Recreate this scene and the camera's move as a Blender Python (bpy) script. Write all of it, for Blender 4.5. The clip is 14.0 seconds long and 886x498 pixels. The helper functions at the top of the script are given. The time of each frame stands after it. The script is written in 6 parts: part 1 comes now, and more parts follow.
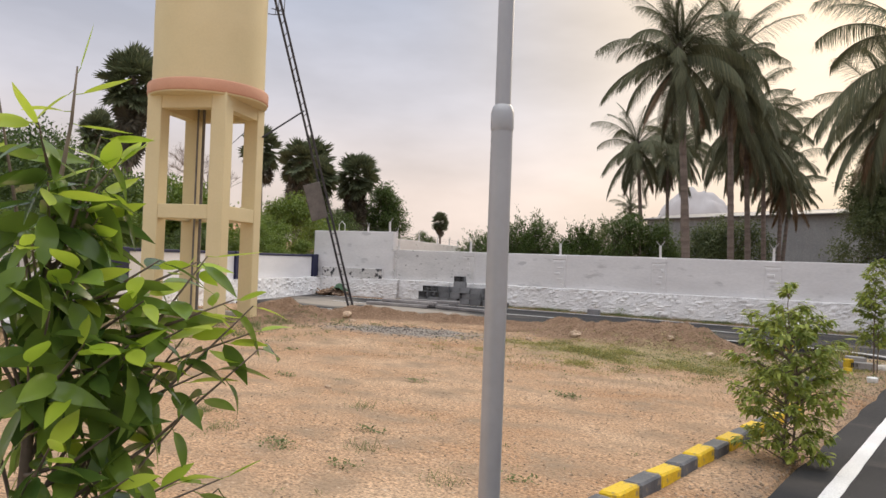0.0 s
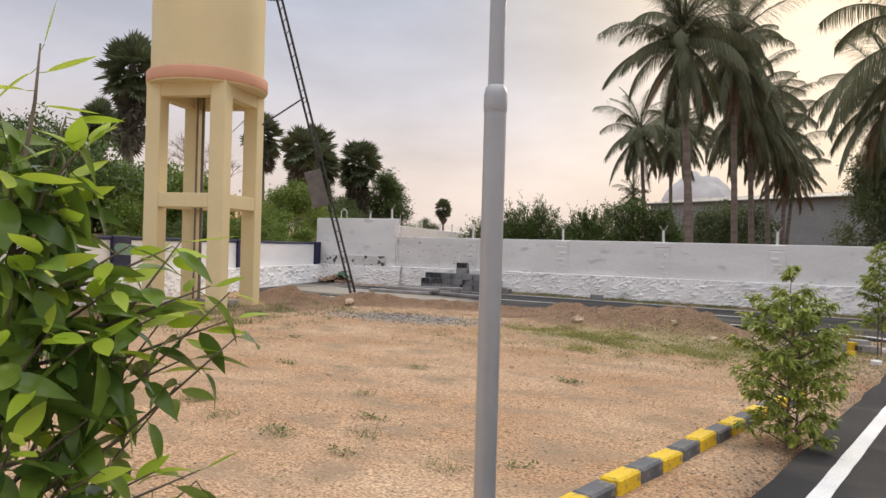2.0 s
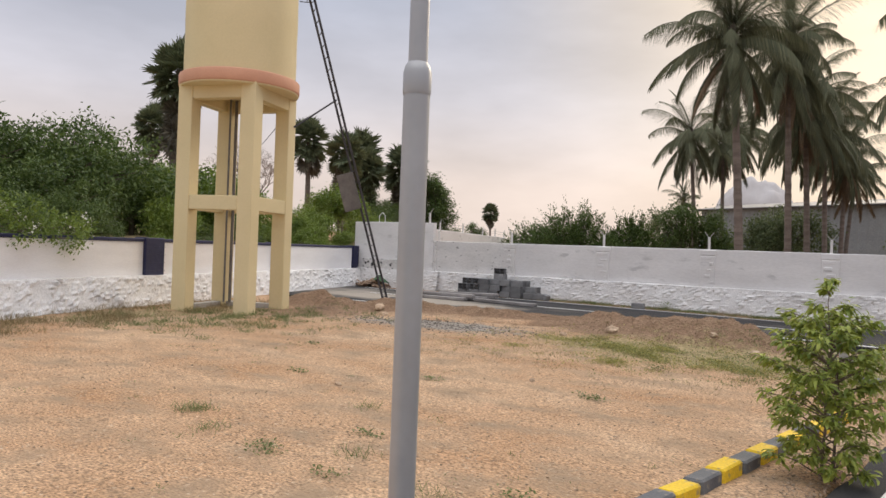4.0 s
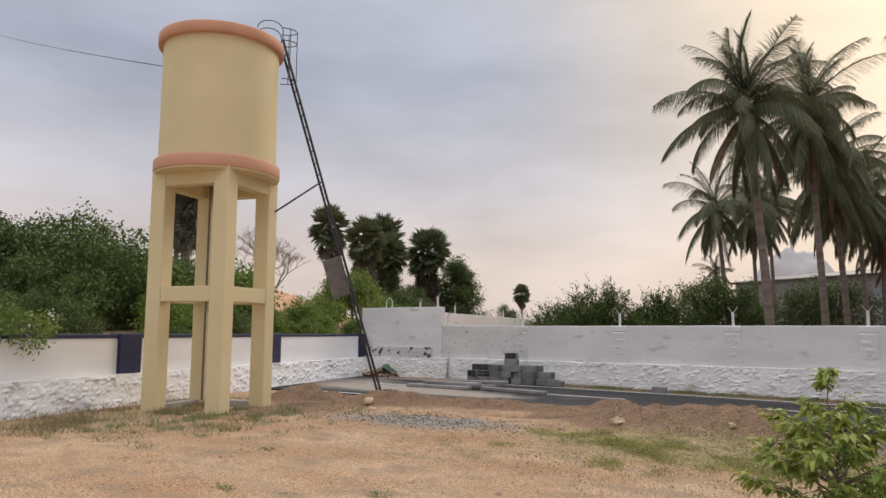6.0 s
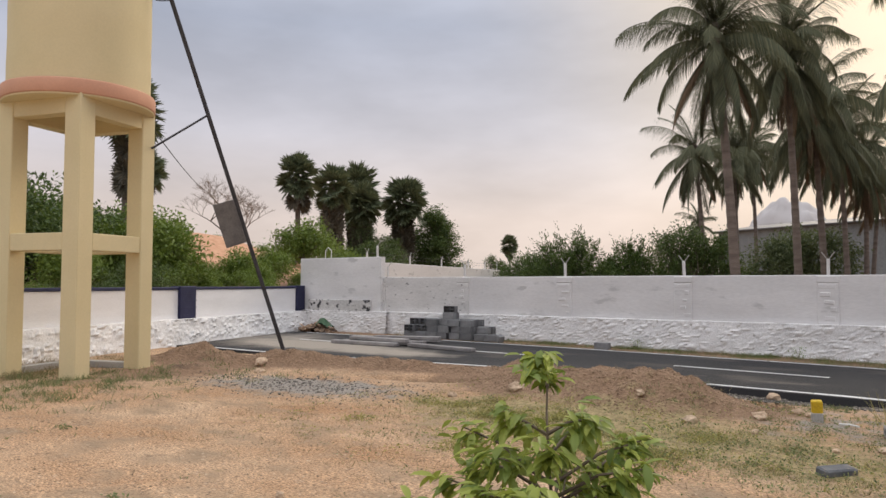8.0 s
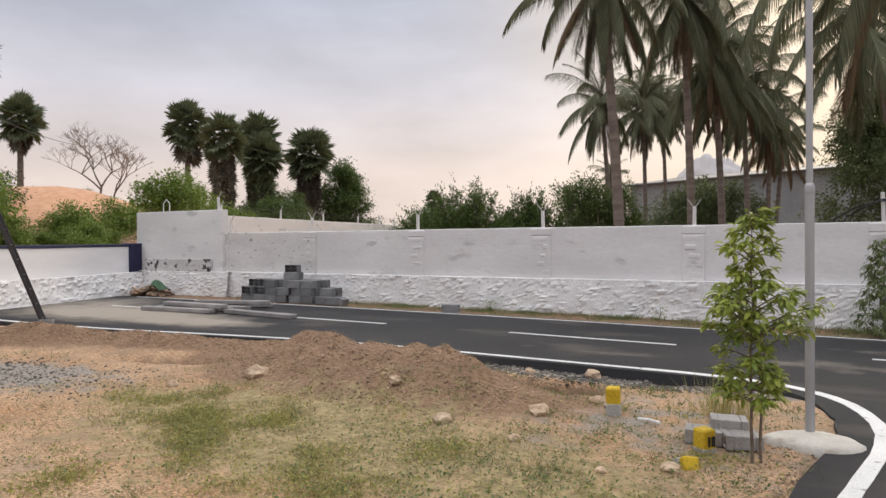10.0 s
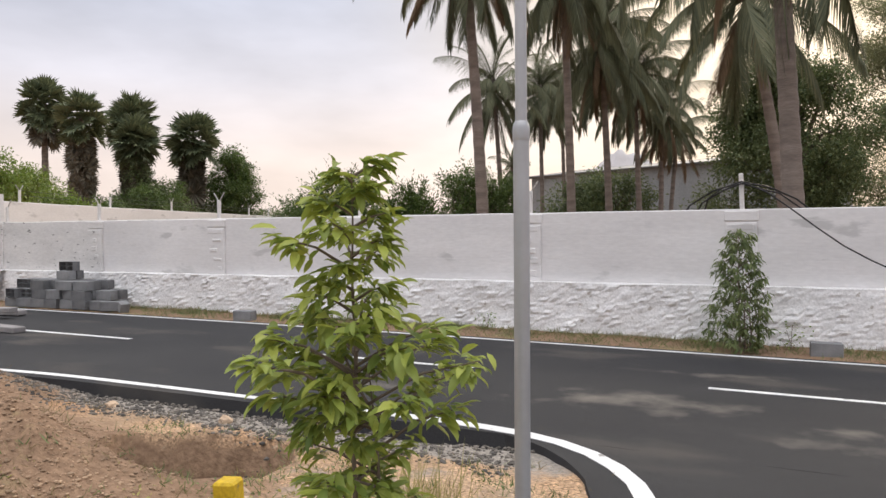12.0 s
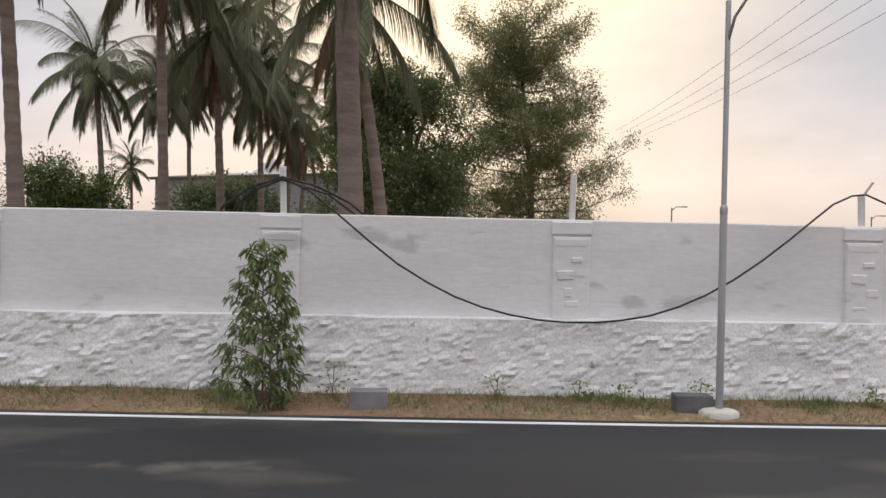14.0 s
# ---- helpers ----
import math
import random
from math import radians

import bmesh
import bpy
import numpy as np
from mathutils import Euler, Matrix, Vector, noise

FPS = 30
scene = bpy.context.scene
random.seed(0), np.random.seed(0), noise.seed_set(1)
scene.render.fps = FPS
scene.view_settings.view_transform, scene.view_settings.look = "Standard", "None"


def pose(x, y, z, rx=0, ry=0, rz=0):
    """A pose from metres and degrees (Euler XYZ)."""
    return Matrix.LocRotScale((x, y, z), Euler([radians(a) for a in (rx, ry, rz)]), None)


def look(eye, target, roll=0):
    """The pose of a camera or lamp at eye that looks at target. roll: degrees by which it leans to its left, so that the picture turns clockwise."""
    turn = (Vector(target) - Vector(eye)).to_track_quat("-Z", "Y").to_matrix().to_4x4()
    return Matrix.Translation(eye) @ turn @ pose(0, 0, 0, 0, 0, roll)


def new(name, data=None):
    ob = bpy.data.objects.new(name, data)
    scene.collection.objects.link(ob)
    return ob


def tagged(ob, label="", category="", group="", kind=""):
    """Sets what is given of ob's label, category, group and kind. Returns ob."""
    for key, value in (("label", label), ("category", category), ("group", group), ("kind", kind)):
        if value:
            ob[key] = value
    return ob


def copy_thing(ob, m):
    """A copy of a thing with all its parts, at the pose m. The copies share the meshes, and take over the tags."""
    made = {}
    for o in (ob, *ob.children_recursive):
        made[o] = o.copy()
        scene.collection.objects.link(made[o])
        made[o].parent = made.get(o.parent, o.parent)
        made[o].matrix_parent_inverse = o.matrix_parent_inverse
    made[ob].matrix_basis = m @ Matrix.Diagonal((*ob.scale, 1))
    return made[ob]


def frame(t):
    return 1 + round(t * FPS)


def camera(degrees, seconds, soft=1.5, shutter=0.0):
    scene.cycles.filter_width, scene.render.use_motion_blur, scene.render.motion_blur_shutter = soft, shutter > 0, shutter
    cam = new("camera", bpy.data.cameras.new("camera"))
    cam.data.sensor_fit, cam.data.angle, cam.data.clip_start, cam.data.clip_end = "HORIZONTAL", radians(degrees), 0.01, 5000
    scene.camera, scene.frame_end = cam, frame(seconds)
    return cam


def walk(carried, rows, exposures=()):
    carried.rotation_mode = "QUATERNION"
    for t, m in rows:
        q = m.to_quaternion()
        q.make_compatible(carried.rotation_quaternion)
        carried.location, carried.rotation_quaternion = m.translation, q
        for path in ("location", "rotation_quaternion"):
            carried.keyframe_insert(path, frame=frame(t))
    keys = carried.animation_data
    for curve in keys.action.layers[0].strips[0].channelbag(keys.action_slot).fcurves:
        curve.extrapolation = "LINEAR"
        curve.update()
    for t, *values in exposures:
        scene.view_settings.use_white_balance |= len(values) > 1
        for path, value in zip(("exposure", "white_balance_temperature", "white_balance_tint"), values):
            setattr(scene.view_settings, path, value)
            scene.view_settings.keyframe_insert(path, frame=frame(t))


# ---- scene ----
cam = camera(63.0, 14.0)
PATH = [
    (0, (-0.628, 0.961, 1.689), (-1.588, 2.716, 1.719), 2.1),
    (0.5, (-0.625, 0.978, 1.685), (-1.579, 2.735, 1.712), 2.0),
    (1, (-0.618, 0.983, 1.692), (-1.568, 2.743, 1.71), 1.9),
    (1.5, (-0.615, 0.998, 1.68), (-1.57, 2.756, 1.688), 1.8),
    (2, (-0.621, 1.024, 1.683), (-1.588, 2.775, 1.676), 1.6),
    (2.5, (-0.604, 1.075, 1.683), (-1.598, 2.81, 1.662), 1.7),
    (2.7, (-0.604, 1.132, 1.685), (-1.613, 2.859, 1.66), 1.8),
    (5, (-0.346, 2.243, 1.732), (-1.475, 3.892, 1.806), 1.8),
    (5.5, (-0.31, 2.693, 1.74), (-1.455, 4.327, 1.885), 1.1),
    (6, (-0.32, 3.242, 1.801), (-1.478, 4.857, 2.029), 0.3),
    (6.5, (-0.267, 3.849, 1.819), (-1.432, 5.457, 2.063), 0.1),
    (7, (-0.211, 4.513, 1.819), (-1.38, 6.123, 2.017), 0.1),
    (7.2, (-0.155, 4.801, 1.823), (-1.326, 6.413, 1.996), 0.2),
    (9.3, (0.53, 8.354, 1.8), (-0.554, 10.035, 1.81), -0.3),
    (9.5, (0.589, 8.746, 1.792), (-0.475, 10.439, 1.793), -0.4),
    (10, (0.727, 9.676, 1.763), (-0.278, 11.405, 1.737), -0.5),
    (10.5, (0.902, 10.656, 1.724), (-0.052, 12.414, 1.676), -0.6),
    (11, (1.048, 11.581, 1.705), (0.149, 13.366, 1.647), -0.5),
    (11.5, (1.238, 12.514, 1.699), (0.378, 14.319, 1.646), -0.4),
    (12, (1.394, 13.45, 1.698), (0.581, 15.277, 1.652), -0.4),
    (12.5, (1.636, 14.304, 1.721), (0.894, 16.161, 1.685), -0.5),
    (13, (1.861, 15.215, 1.708), (1.263, 17.123, 1.68), -0.4),
    (13.4, (2.163, 15.938, 1.701), (1.743, 17.893, 1.679), -0.2),
    (13.7, (2.398, 16.474, 1.716), (2.178, 18.461, 1.694), 0.2),
    (14, (2.544, 17.013, 1.694), (2.647, 19.01, 1.682), 1.2),
]
EXPOSURES = [(0, 0.18), (2.5, 0.16), (5.0, 0.08), (6.0, -0.03), (7.0, 0.0), (9.5, 0.16), (11.0, 0.28), (12.0, 0.46), (12.5, 0.54), (13.0, 0.52), (13.8, 0.24), (14, 0.18)]
walk(cam, [(t, look(eye, target, roll)) for t, eye, target, roll in PATH], EXPOSURES)

# ---- world and sun ----
SUN_AZ, SUN_EL = radians(86), radians(27)
SUN_DIR = Vector((math.cos(SUN_EL) * math.cos(SUN_AZ), math.cos(SUN_EL) * math.sin(SUN_AZ), math.sin(SUN_EL)))
world = bpy.data.worlds.new("hazy_evening")
scene.world = world
world.use_nodes = True
wn, wl = world.node_tree.nodes, world.node_tree.links
wn.clear()


def wnode(kind, **sets):
    n = wn.new(kind)
    for k, v in sets.items():
        if k == "op":
            n.operation = v
        else:
            n.inputs[int(k[1:])].default_value = v
    return n


sky = wn.new("ShaderNodeTexSky")
sky.sky_type, sky.sun_disc, sky.sun_elevation, sky.sun_rotation = "NISHITA", False, SUN_EL, radians(90) - SUN_AZ
sky.air_density, sky.dust_density = 1.5, 4.0
direction = wn.new("ShaderNodeTexCoord")
split = wn.new("ShaderNodeSeparateXYZ")
wl.new(direction.outputs["Generated"], split.inputs[0])
# haze layer: pink near the horizon, lilac grey above, brightest overhead as under a veil of cloud
veil = wn.new("ShaderNodeValToRGB")
wl.new(split.outputs["Z"], veil.inputs["Fac"])
stops = [(0.0, (0.78, 0.665, 0.60, 1)), (0.09, (0.78, 0.67, 0.635, 1)), (0.20, (0.625, 0.602, 0.66, 1)), (0.34, (0.445, 0.475, 0.58, 1)), (0.55, (0.60, 0.62, 0.69, 1)), (0.85, (1.85, 1.83, 1.85, 1))]
while len(veil.color_ramp.elements) < len(stops):
    veil.color_ramp.elements.new(0.5)
for e, (p, c) in zip(veil.color_ramp.elements, stops):
    e.position, e.color = p, c
# the warm glow round the veiled sun
dot = wnode("ShaderNodeVectorMath", op="DOT_PRODUCT")
wl.new(direction.outputs["Generated"], dot.inputs[0])
dot.inputs[1].default_value = SUN_DIR
glow = wn.new("ShaderNodeMapRange")
glow.interpolation_type = "SMOOTHERSTEP"
glow.inputs["From Min"].default_value, glow.inputs["From Max"].default_value = 0.80, 1.06
wl.new(dot.outputs["Value"], glow.inputs["Value"])
clouds = wn.new("ShaderNodeTexNoise")
clouds.inputs["Scale"].default_value, clouds.inputs["Detail"].default_value, clouds.inputs["Roughness"].default_value = 2.2, 5.0, 0.55
stretch = wn.new("ShaderNodeMapping")
stretch.inputs["Scale"].default_value = (1, 1, 3.0)
wl.new(direction.outputs["Generated"], stretch.inputs[0])
wl.new(stretch.outputs[0], clouds.inputs["Vector"])
tone = wn.new("ShaderNodeMapRange")
tone.inputs["From Min"].default_value, tone.inputs["From Max"].default_value = 0.35, 0.65
tone.inputs["To Min"].default_value, tone.inputs["To Max"].default_value = 0.84, 1.12
wl.new(clouds.outputs["Fac"], tone.inputs["Value"])
warm = wn.new("ShaderNodeMix")
warm.data_type = "RGBA"
wl.new(glow.outputs["Result"], warm.inputs["Factor"])
wl.new(veil.outputs["Color"], warm.inputs["A"])
warm.inputs["B"].default_value = (0.80, 0.65, 0.485, 1)
mottle = wnode("ShaderNodeVectorMath", op="SCALE")
wl.new(warm.outputs["Result"], mottle.inputs[0])
wl.new(tone.outputs["Result"], mottle.inputs["Scale"])
bg_sky, bg_veil, both, out = wn.new("ShaderNodeBackground"), wn.new("ShaderNodeBackground"), wn.new("ShaderNodeAddShader"), wn.new("ShaderNodeOutputWorld")
wl.new(sky.outputs[0], bg_sky.inputs["Color"])
bg_sky.inputs["Strength"].default_value = 0.01
wl.new(mottle.outputs["Vector"], bg_veil.inputs["Color"])
bg_veil.inputs["Strength"].default_value = 0.92
wl.new(bg_sky.outputs[0], both.inputs[0]), wl.new(bg_veil.outputs[0], both.inputs[1]), wl.new(both.outputs[0], out.inputs[0])

sun = new("sun", bpy.data.lights.new("sun", "SUN"))
sun.data.energy, sun.data.angle, sun.data.color = 1.3, radians(25), (1.0, 0.86, 0.68)
sun.matrix_world = look(SUN_DIR * 60, (0, 0, 0))


# ---- mesh tools ----
class Geo:
    """Collects vertices and faces for one mesh."""

    def __init__(self):
        self.v, self.f = [], []

    def add(self, v, f):
        n = len(self.v)
        self.v.extend(tuple(p) for p in v)
        self.f.extend(tuple(i + n for i in q) for q in f)
        return self

    def box(self, size, m=Matrix(), cut=0.0):
        """A box about the origin of m, its edges cut by cut."""
        sx, sy, sz = (s / 2 for s in size)
        if cut <= 0:
            v = [(x, y, z) for x in (-sx, sx) for y in (-sy, sy) for z in (-sz, sz)]
            f = [(0, 1, 3, 2), (4, 6, 7, 5), (0, 4, 5, 1), (2, 3, 7, 6), (0, 2, 6, 4), (1, 5, 7, 3)]
        else:
            bm = bmesh.new()
            bmesh.ops.create_cube(bm, size=1, matrix=Matrix.Diagonal((*size, 1)))
            bmesh.ops.bevel(bm, geom=bm.edges[:], offset=cut, segments=1, affect="EDGES")
            bm.verts.index_update()
            v, f = [p.co.copy() for p in bm.verts], [[q.index for q in p.verts] for p in bm.faces]
            bm.free()
        return self.add([m @ Vector(p) for p in v], f)

    def tube(self, points, radii, n=8, caps=True):
        """A round bar along points; radii: one, or one a point."""
        pts = [Vector(p) for p in points]
        if not hasattr(radii, "__len__"):
            radii = [radii] * len(pts)
        v, f, side = [], [], None
        for i, p in enumerate(pts):
            d = (pts[min(i + 1, len(pts) - 1)] - pts[max(i - 1, 0)]).normalized()
            if side is None:
                side = d.orthogonal().normalized()
            side = (side - d * side.dot(d)).normalized()
            up = d.cross(side)
            for k in range(n):
                a = 2 * math.pi * k / n
                v.append(p + (side * math.cos(a) + up * math.sin(a)) * radii[i])
        for i in range(len(pts) - 1):
            for k in range(n):
                f.append((i * n + k, i * n + (k + 1) % n, (i + 1) * n + (k + 1) % n, (i + 1) * n + k))
        if caps:
            f += [tuple(range(n - 1, -1, -1)), tuple(range((len(pts) - 1) * n, len(pts) * n))]
        return self.add(v, f)

    def lathe(self, profile, n=48, m=Matrix()):
        """Turns (radius, height) pairs about z; a radius of 0 closes it."""
        v, f = [], []
        for r, z in profile:
            for k in range(n):
                a = 2 * math.pi * k / n
                v.append(m @ Vector((r * math.cos(a), r * math.sin(a), z)))
        for i in range(len(profile) - 1):
            for k in range(n):
                f.append((i * n + k, i * n + (k + 1) % n, (i + 1) * n + (k + 1) % n, (i + 1) * n + k))
        return self.add(v, f)

    def grid(self, rows):
        """A sheet from rows of points."""
        w = len(rows[0])
        return self.add([p for r in rows for p in r], [(i * w + j, i * w + j + 1, (i + 1) * w + j + 1, (i + 1) * w + j) for i in range(len(rows) - 1) for j in range(w - 1)])

    def mesh(self, name, *mats, smooth=False):
        me = bpy.data.meshes.new(name)
        me.from_pydata(self.v, [], self.f)
        for m in mats:
            me.materials.append(m)
        if smooth:
            me.shade_smooth()
        me.update()
        return me


def put(name, geo, material, parent=None, label="", m=None, smooth=False):
    """Links a Geo, or a mesh that exists, as one object under parent."""
    me = geo.mesh(name, material, smooth=smooth) if isinstance(geo, Geo) else geo
    ob = new(name, me)
    if parent is not None:
        ob.parent = parent
    if m is not None:
        ob.matrix_basis = m
    return tagged(ob, label)


def thing(name, m, label, category, group="", kind=""):
    ob = tagged(new(name), label, category, group, kind)
    ob.matrix_basis = m
    return ob


def structure(name, geo, material, label, category, smooth=False):
    return tagged(put(name, geo, material, None, "", None, smooth), label, category, "", "structure")


def smoothstep(a, b, x):
    t = min(1.0, max(0.0, (x - a) / (b - a)))
    return t * t * (3 - 2 * t)


# ---- materials ----
def material(name, low, high, rough=0.8, scale=3.0, fine=40.0, bump=0.2, bump_scale=None, metal=0.0, spots=None, random_tint=0.0, island_tint=0.0, coords="Object", spec=0.3, stretch=(1, 1, 1), grain=0.16, courses=False):
    """Two tones mixed by a broad and a fine noise, with relief. spots: (colour, scale, share) of darker or lighter blotches."""
    mt = bpy.data.materials.new(name)
    mt.use_nodes = True
    n, l = mt.node_tree.nodes, mt.node_tree.links
    p = n["Principled BSDF"]
    p.inputs["Roughness"].default_value, p.inputs["Metallic"].default_value, p.inputs["Specular IOR Level"].default_value = rough, metal, spec
    tc, mp = n.new("ShaderNodeTexCoord"), n.new("ShaderNodeMapping")
    mp.inputs["Scale"].default_value = stretch
    l.new(tc.outputs[coords], mp.inputs[0])

    def noise_at(s, detail=4):
        t = n.new("ShaderNodeTexNoise")
        t.inputs["Scale"].default_value, t.inputs["Detail"].default_value = s, detail
        l.new(mp.outputs[0], t.inputs["Vector"])
        return t

    def mix(fac, a, b, blend="MIX"):
        x = n.new("ShaderNodeMix")
        x.data_type, x.blend_type = "RGBA", blend
        for socket, val in ((x.inputs["Factor"], fac), (x.inputs["A"], a), (x.inputs["B"], b)):
            if hasattr(val, "links"):
                l.new(val, socket)
            else:
                socket.default_value = val
        return x.outputs["Result"]

    def spread(value, a, b, lo=0.0, hi=1.0):
        r = n.new("ShaderNodeMapRange")
        r.inputs["From Min"].default_value, r.inputs["From Max"].default_value = a, b
        r.inputs["To Min"].default_value, r.inputs["To Max"].default_value = lo, hi
        l.new(value, r.inputs["Value"])
        return r.outputs["Result"]

    broad, small = noise_at(scale), noise_at(fine, 6)
    col = mix(spread(broad.outputs["Fac"], 0.3, 0.7), (*low, 1), (*high, 1))
    speckle = spread(small.outputs["Fac"], 0.3, 0.7, 1 - grain, 1 + grain * 0.85)
    g = n.new("ShaderNodeVectorMath")
    g.operation = "SCALE"
    l.new(col, g.inputs[0]), l.new(speckle, g.inputs["Scale"])
    col = g.outputs["Vector"]
    if spots:
        c, s, share, *soft = spots
        sp = noise_at(s, 5)
        col = mix(spread(sp.outputs["Fac"], 0.70 - share, 0.70 - share + (soft[0] if soft else 0.06)), col, (*c, 1))
    for amount, node, socket in ((random_tint, "ShaderNodeObjectInfo", "Random"), (island_tint, "ShaderNodeNewGeometry", "Random Per Island")):
        if amount:
            r = n.new(node)
            sc = n.new("ShaderNodeVectorMath")
            sc.operation = "SCALE"
            l.new(col, sc.inputs[0]), l.new(spread(r.outputs[socket], 0, 1, 1 - amount, 1 + amount), sc.inputs["Scale"])
            col = sc.outputs["Vector"]
    l.new(col, p.inputs["Base Color"])
    l.new(spread(small.outputs["Fac"], 0.2, 0.8, max(0.02, rough - 0.1), min(1.0, rough + 0.1)), p.inputs["Roughness"])
    if bump:
        b = n.new("ShaderNodeBump")
        b.inputs["Strength"].default_value, b.inputs["Distance"].default_value = bump, 0.03 if bump >= 1 else 0.02
        h = noise_at(bump_scale or fine, 8)
        l.new(h.outputs["Fac"], b.inputs["Height"]), l.new(b.outputs[0], p.inputs["Normal"])
        if courses:
            # joints of the block courses showing faintly through the wash
            xyz, flat, brick, wob = n.new("ShaderNodeSeparateXYZ"), n.new("ShaderNodeCombineXYZ"), n.new("ShaderNodeTexBrick"), n.new("ShaderNodeBump")
            l.new(tc.outputs["Object"], xyz.inputs[0]), l.new(xyz.outputs["X"], flat.inputs["X"]), l.new(xyz.outputs["Z"], flat.inputs["Y"])
            brick.inputs["Scale"].default_value, brick.inputs["Brick Width"].default_value, brick.inputs["Row Height"].default_value = 1.0, 0.41, 0.205
            brick.inputs["Mortar Size"].default_value, brick.inputs["Mortar Smooth"].default_value = 0.012, 1.0
            l.new(flat.outputs[0], brick.inputs["Vector"])
            wob.inputs["Strength"].default_value, wob.inputs["Distance"].default_value, wob.invert = 0.16, 0.003, True
            l.new(brick.outputs["Fac"], wob.inputs["Height"]), l.new(b.outputs[0], wob.inputs["Normal"]), l.new(wob.outputs[0], p.inputs["Normal"])
    return mt


def leaf_material(name, low, high, per_object=False, clear=0.35, rough=0.45):
    """A leaf: two greens mixed leaf by leaf, part of the light passing through."""
    mt = bpy.data.materials.new(name)
    mt.use_nodes = True
    n, l = mt.node_tree.nodes, mt.node_tree.links
    p, out_node = n["Principled BSDF"], n["Material Output"]
    r = n.new("ShaderNodeObjectInfo" if per_object else "ShaderNodeNewGeometry")
    noise_node, add = n.new("ShaderNodeTexNoise"), n.new("ShaderNodeMath")
    noise_node.inputs["Scale"].default_value = 1.3
    tc = n.new("ShaderNodeTexCoord")
    l.new(tc.outputs["Object"], noise_node.inputs["Vector"])
    add.operation = "MULTIPLY_ADD"
    l.new(noise_node.outputs["Fac"], add.inputs[0])
    add.inputs[1].default_value = 0.9
    l.new(r.outputs["Random" if per_object else "Random Per Island"], add.inputs[2])
    ramp = n.new("ShaderNodeMapRange")
    ramp.inputs["From Min"].default_value, ramp.inputs["From Max"].default_value = 0.25, 1.6
    l.new(add.outputs[0], ramp.inputs["Value"])
    x = n.new("ShaderNodeMix")
    x.data_type = "RGBA"
    x.inputs["A"].default_value, x.inputs["B"].default_value = (*low, 1), (*high, 1)
    l.new(ramp.outputs["Result"], x.inputs["Factor"]), l.new(x.outputs["Result"], p.inputs["Base Color"])
    p.inputs["Roughness"].default_value, p.inputs["Specular IOR Level"].default_value = rough, 0.35
    tr, sh = n.new("ShaderNodeBsdfTranslucent"), n.new("ShaderNodeMixShader")
    l.new(x.outputs["Result"], tr.inputs["Color"])
    sh.inputs[0].default_value = clear
    l.new(p.outputs[0], sh.inputs[1]), l.new(tr.outputs[0], sh.inputs[2]), l.new(sh.outputs[0], out_node.inputs["Surface"])
    return mt


ASPHALT = material("asphalt", (0.024, 0.024, 0.027), (0.044, 0.043, 0.044), 0.80, 0.5, 130.0, 0.4, 200.0, spots=((0.085, 0.076, 0.068), 0.9, 0.14, 0.16), stretch=(0.45, 1, 1), spec=0.22, grain=0.30)
LINE_PAINT = material("road_paint", (0.66, 0.66, 0.66), (0.80, 0.80, 0.79), 0.6, 2.0, 60.0, 0.15, spots=((0.30, 0.29, 0.28), 9.0, 0.05))
LIMEWASH = material("limewash", (0.68, 0.665, 0.665), (0.79, 0.775, 0.775), 0.9, 0.5, 9.0, 0.22, 4.0, spots=((0.57, 0.56, 0.56), 1.1, 0.10), stretch=(1, 1, 3), grain=0.05, courses=True)
RUBBLE = material("limewashed_rubble", (0.68, 0.67, 0.67), (0.83, 0.82, 0.82), 0.9, 1.6, 30.0, 0.5, 24.0, spots=((0.46, 0.43, 0.40), 8.0, 0.06))
OLD_WASH = material("patchy_limewash", (0.61, 0.595, 0.585), (0.75, 0.73, 0.72), 0.9, 0.9, 12.0, 0.4, 6.0, spots=((0.22, 0.215, 0.21), 4.2, 0.075), stretch=(1, 1, 2.2), grain=0.07, courses=True)
WORN_WASH = material("worn_limewash", (0.56, 0.55, 0.54), (0.66, 0.64, 0.63), 0.9, 0.9, 14.0, 0.7, 7.0, spots=((0.055, 0.055, 0.06), 6.0, 0.15))
WHITE_PANEL = material("white_panel", (0.80, 0.79, 0.80), (0.88, 0.87, 0.88), 0.85, 0.8, 16.0, 0.15, 7.0, stretch=(1, 1, 4), grain=0.04)
NAVY = material("navy_paint", (0.018, 0.020, 0.060), (0.030, 0.032, 0.085), 0.6, 2.0, 30.0, 0.4, 8.0)
CREAM = material("cream_paint", (0.66, 0.555, 0.325), (0.73, 0.62, 0.38), 0.75, 0.7, 25.0, 0.08, 9.0, grain=0.03)
PINK = material("salmon_paint", (0.58, 0.30, 0.195), (0.66, 0.36, 0.24), 0.7, 1.2, 25.0, 0.08, grain=0.04)
STEEL = material("galvanised_steel", (0.38, 0.385, 0.40), (0.44, 0.445, 0.46), 0.45, 3.0, 30.0, 0.02, metal=0.45, spec=0.5, grain=0.04)
DARK_STEEL = material("dark_painted_steel", (0.045, 0.045, 0.052), (0.075, 0.073, 0.080), 0.5, 4.0, 40.0, 0.1, metal=0.2)
PIPE = material("grey_pipe", (0.13, 0.12, 0.12), (0.20, 0.19, 0.18), 0.6, 4.0, 30.0, 0.1)
CONCRETE = material("concrete", (0.34, 0.33, 0.31), (0.48, 0.46, 0.43), 0.9, 1.5, 45.0, 0.3)
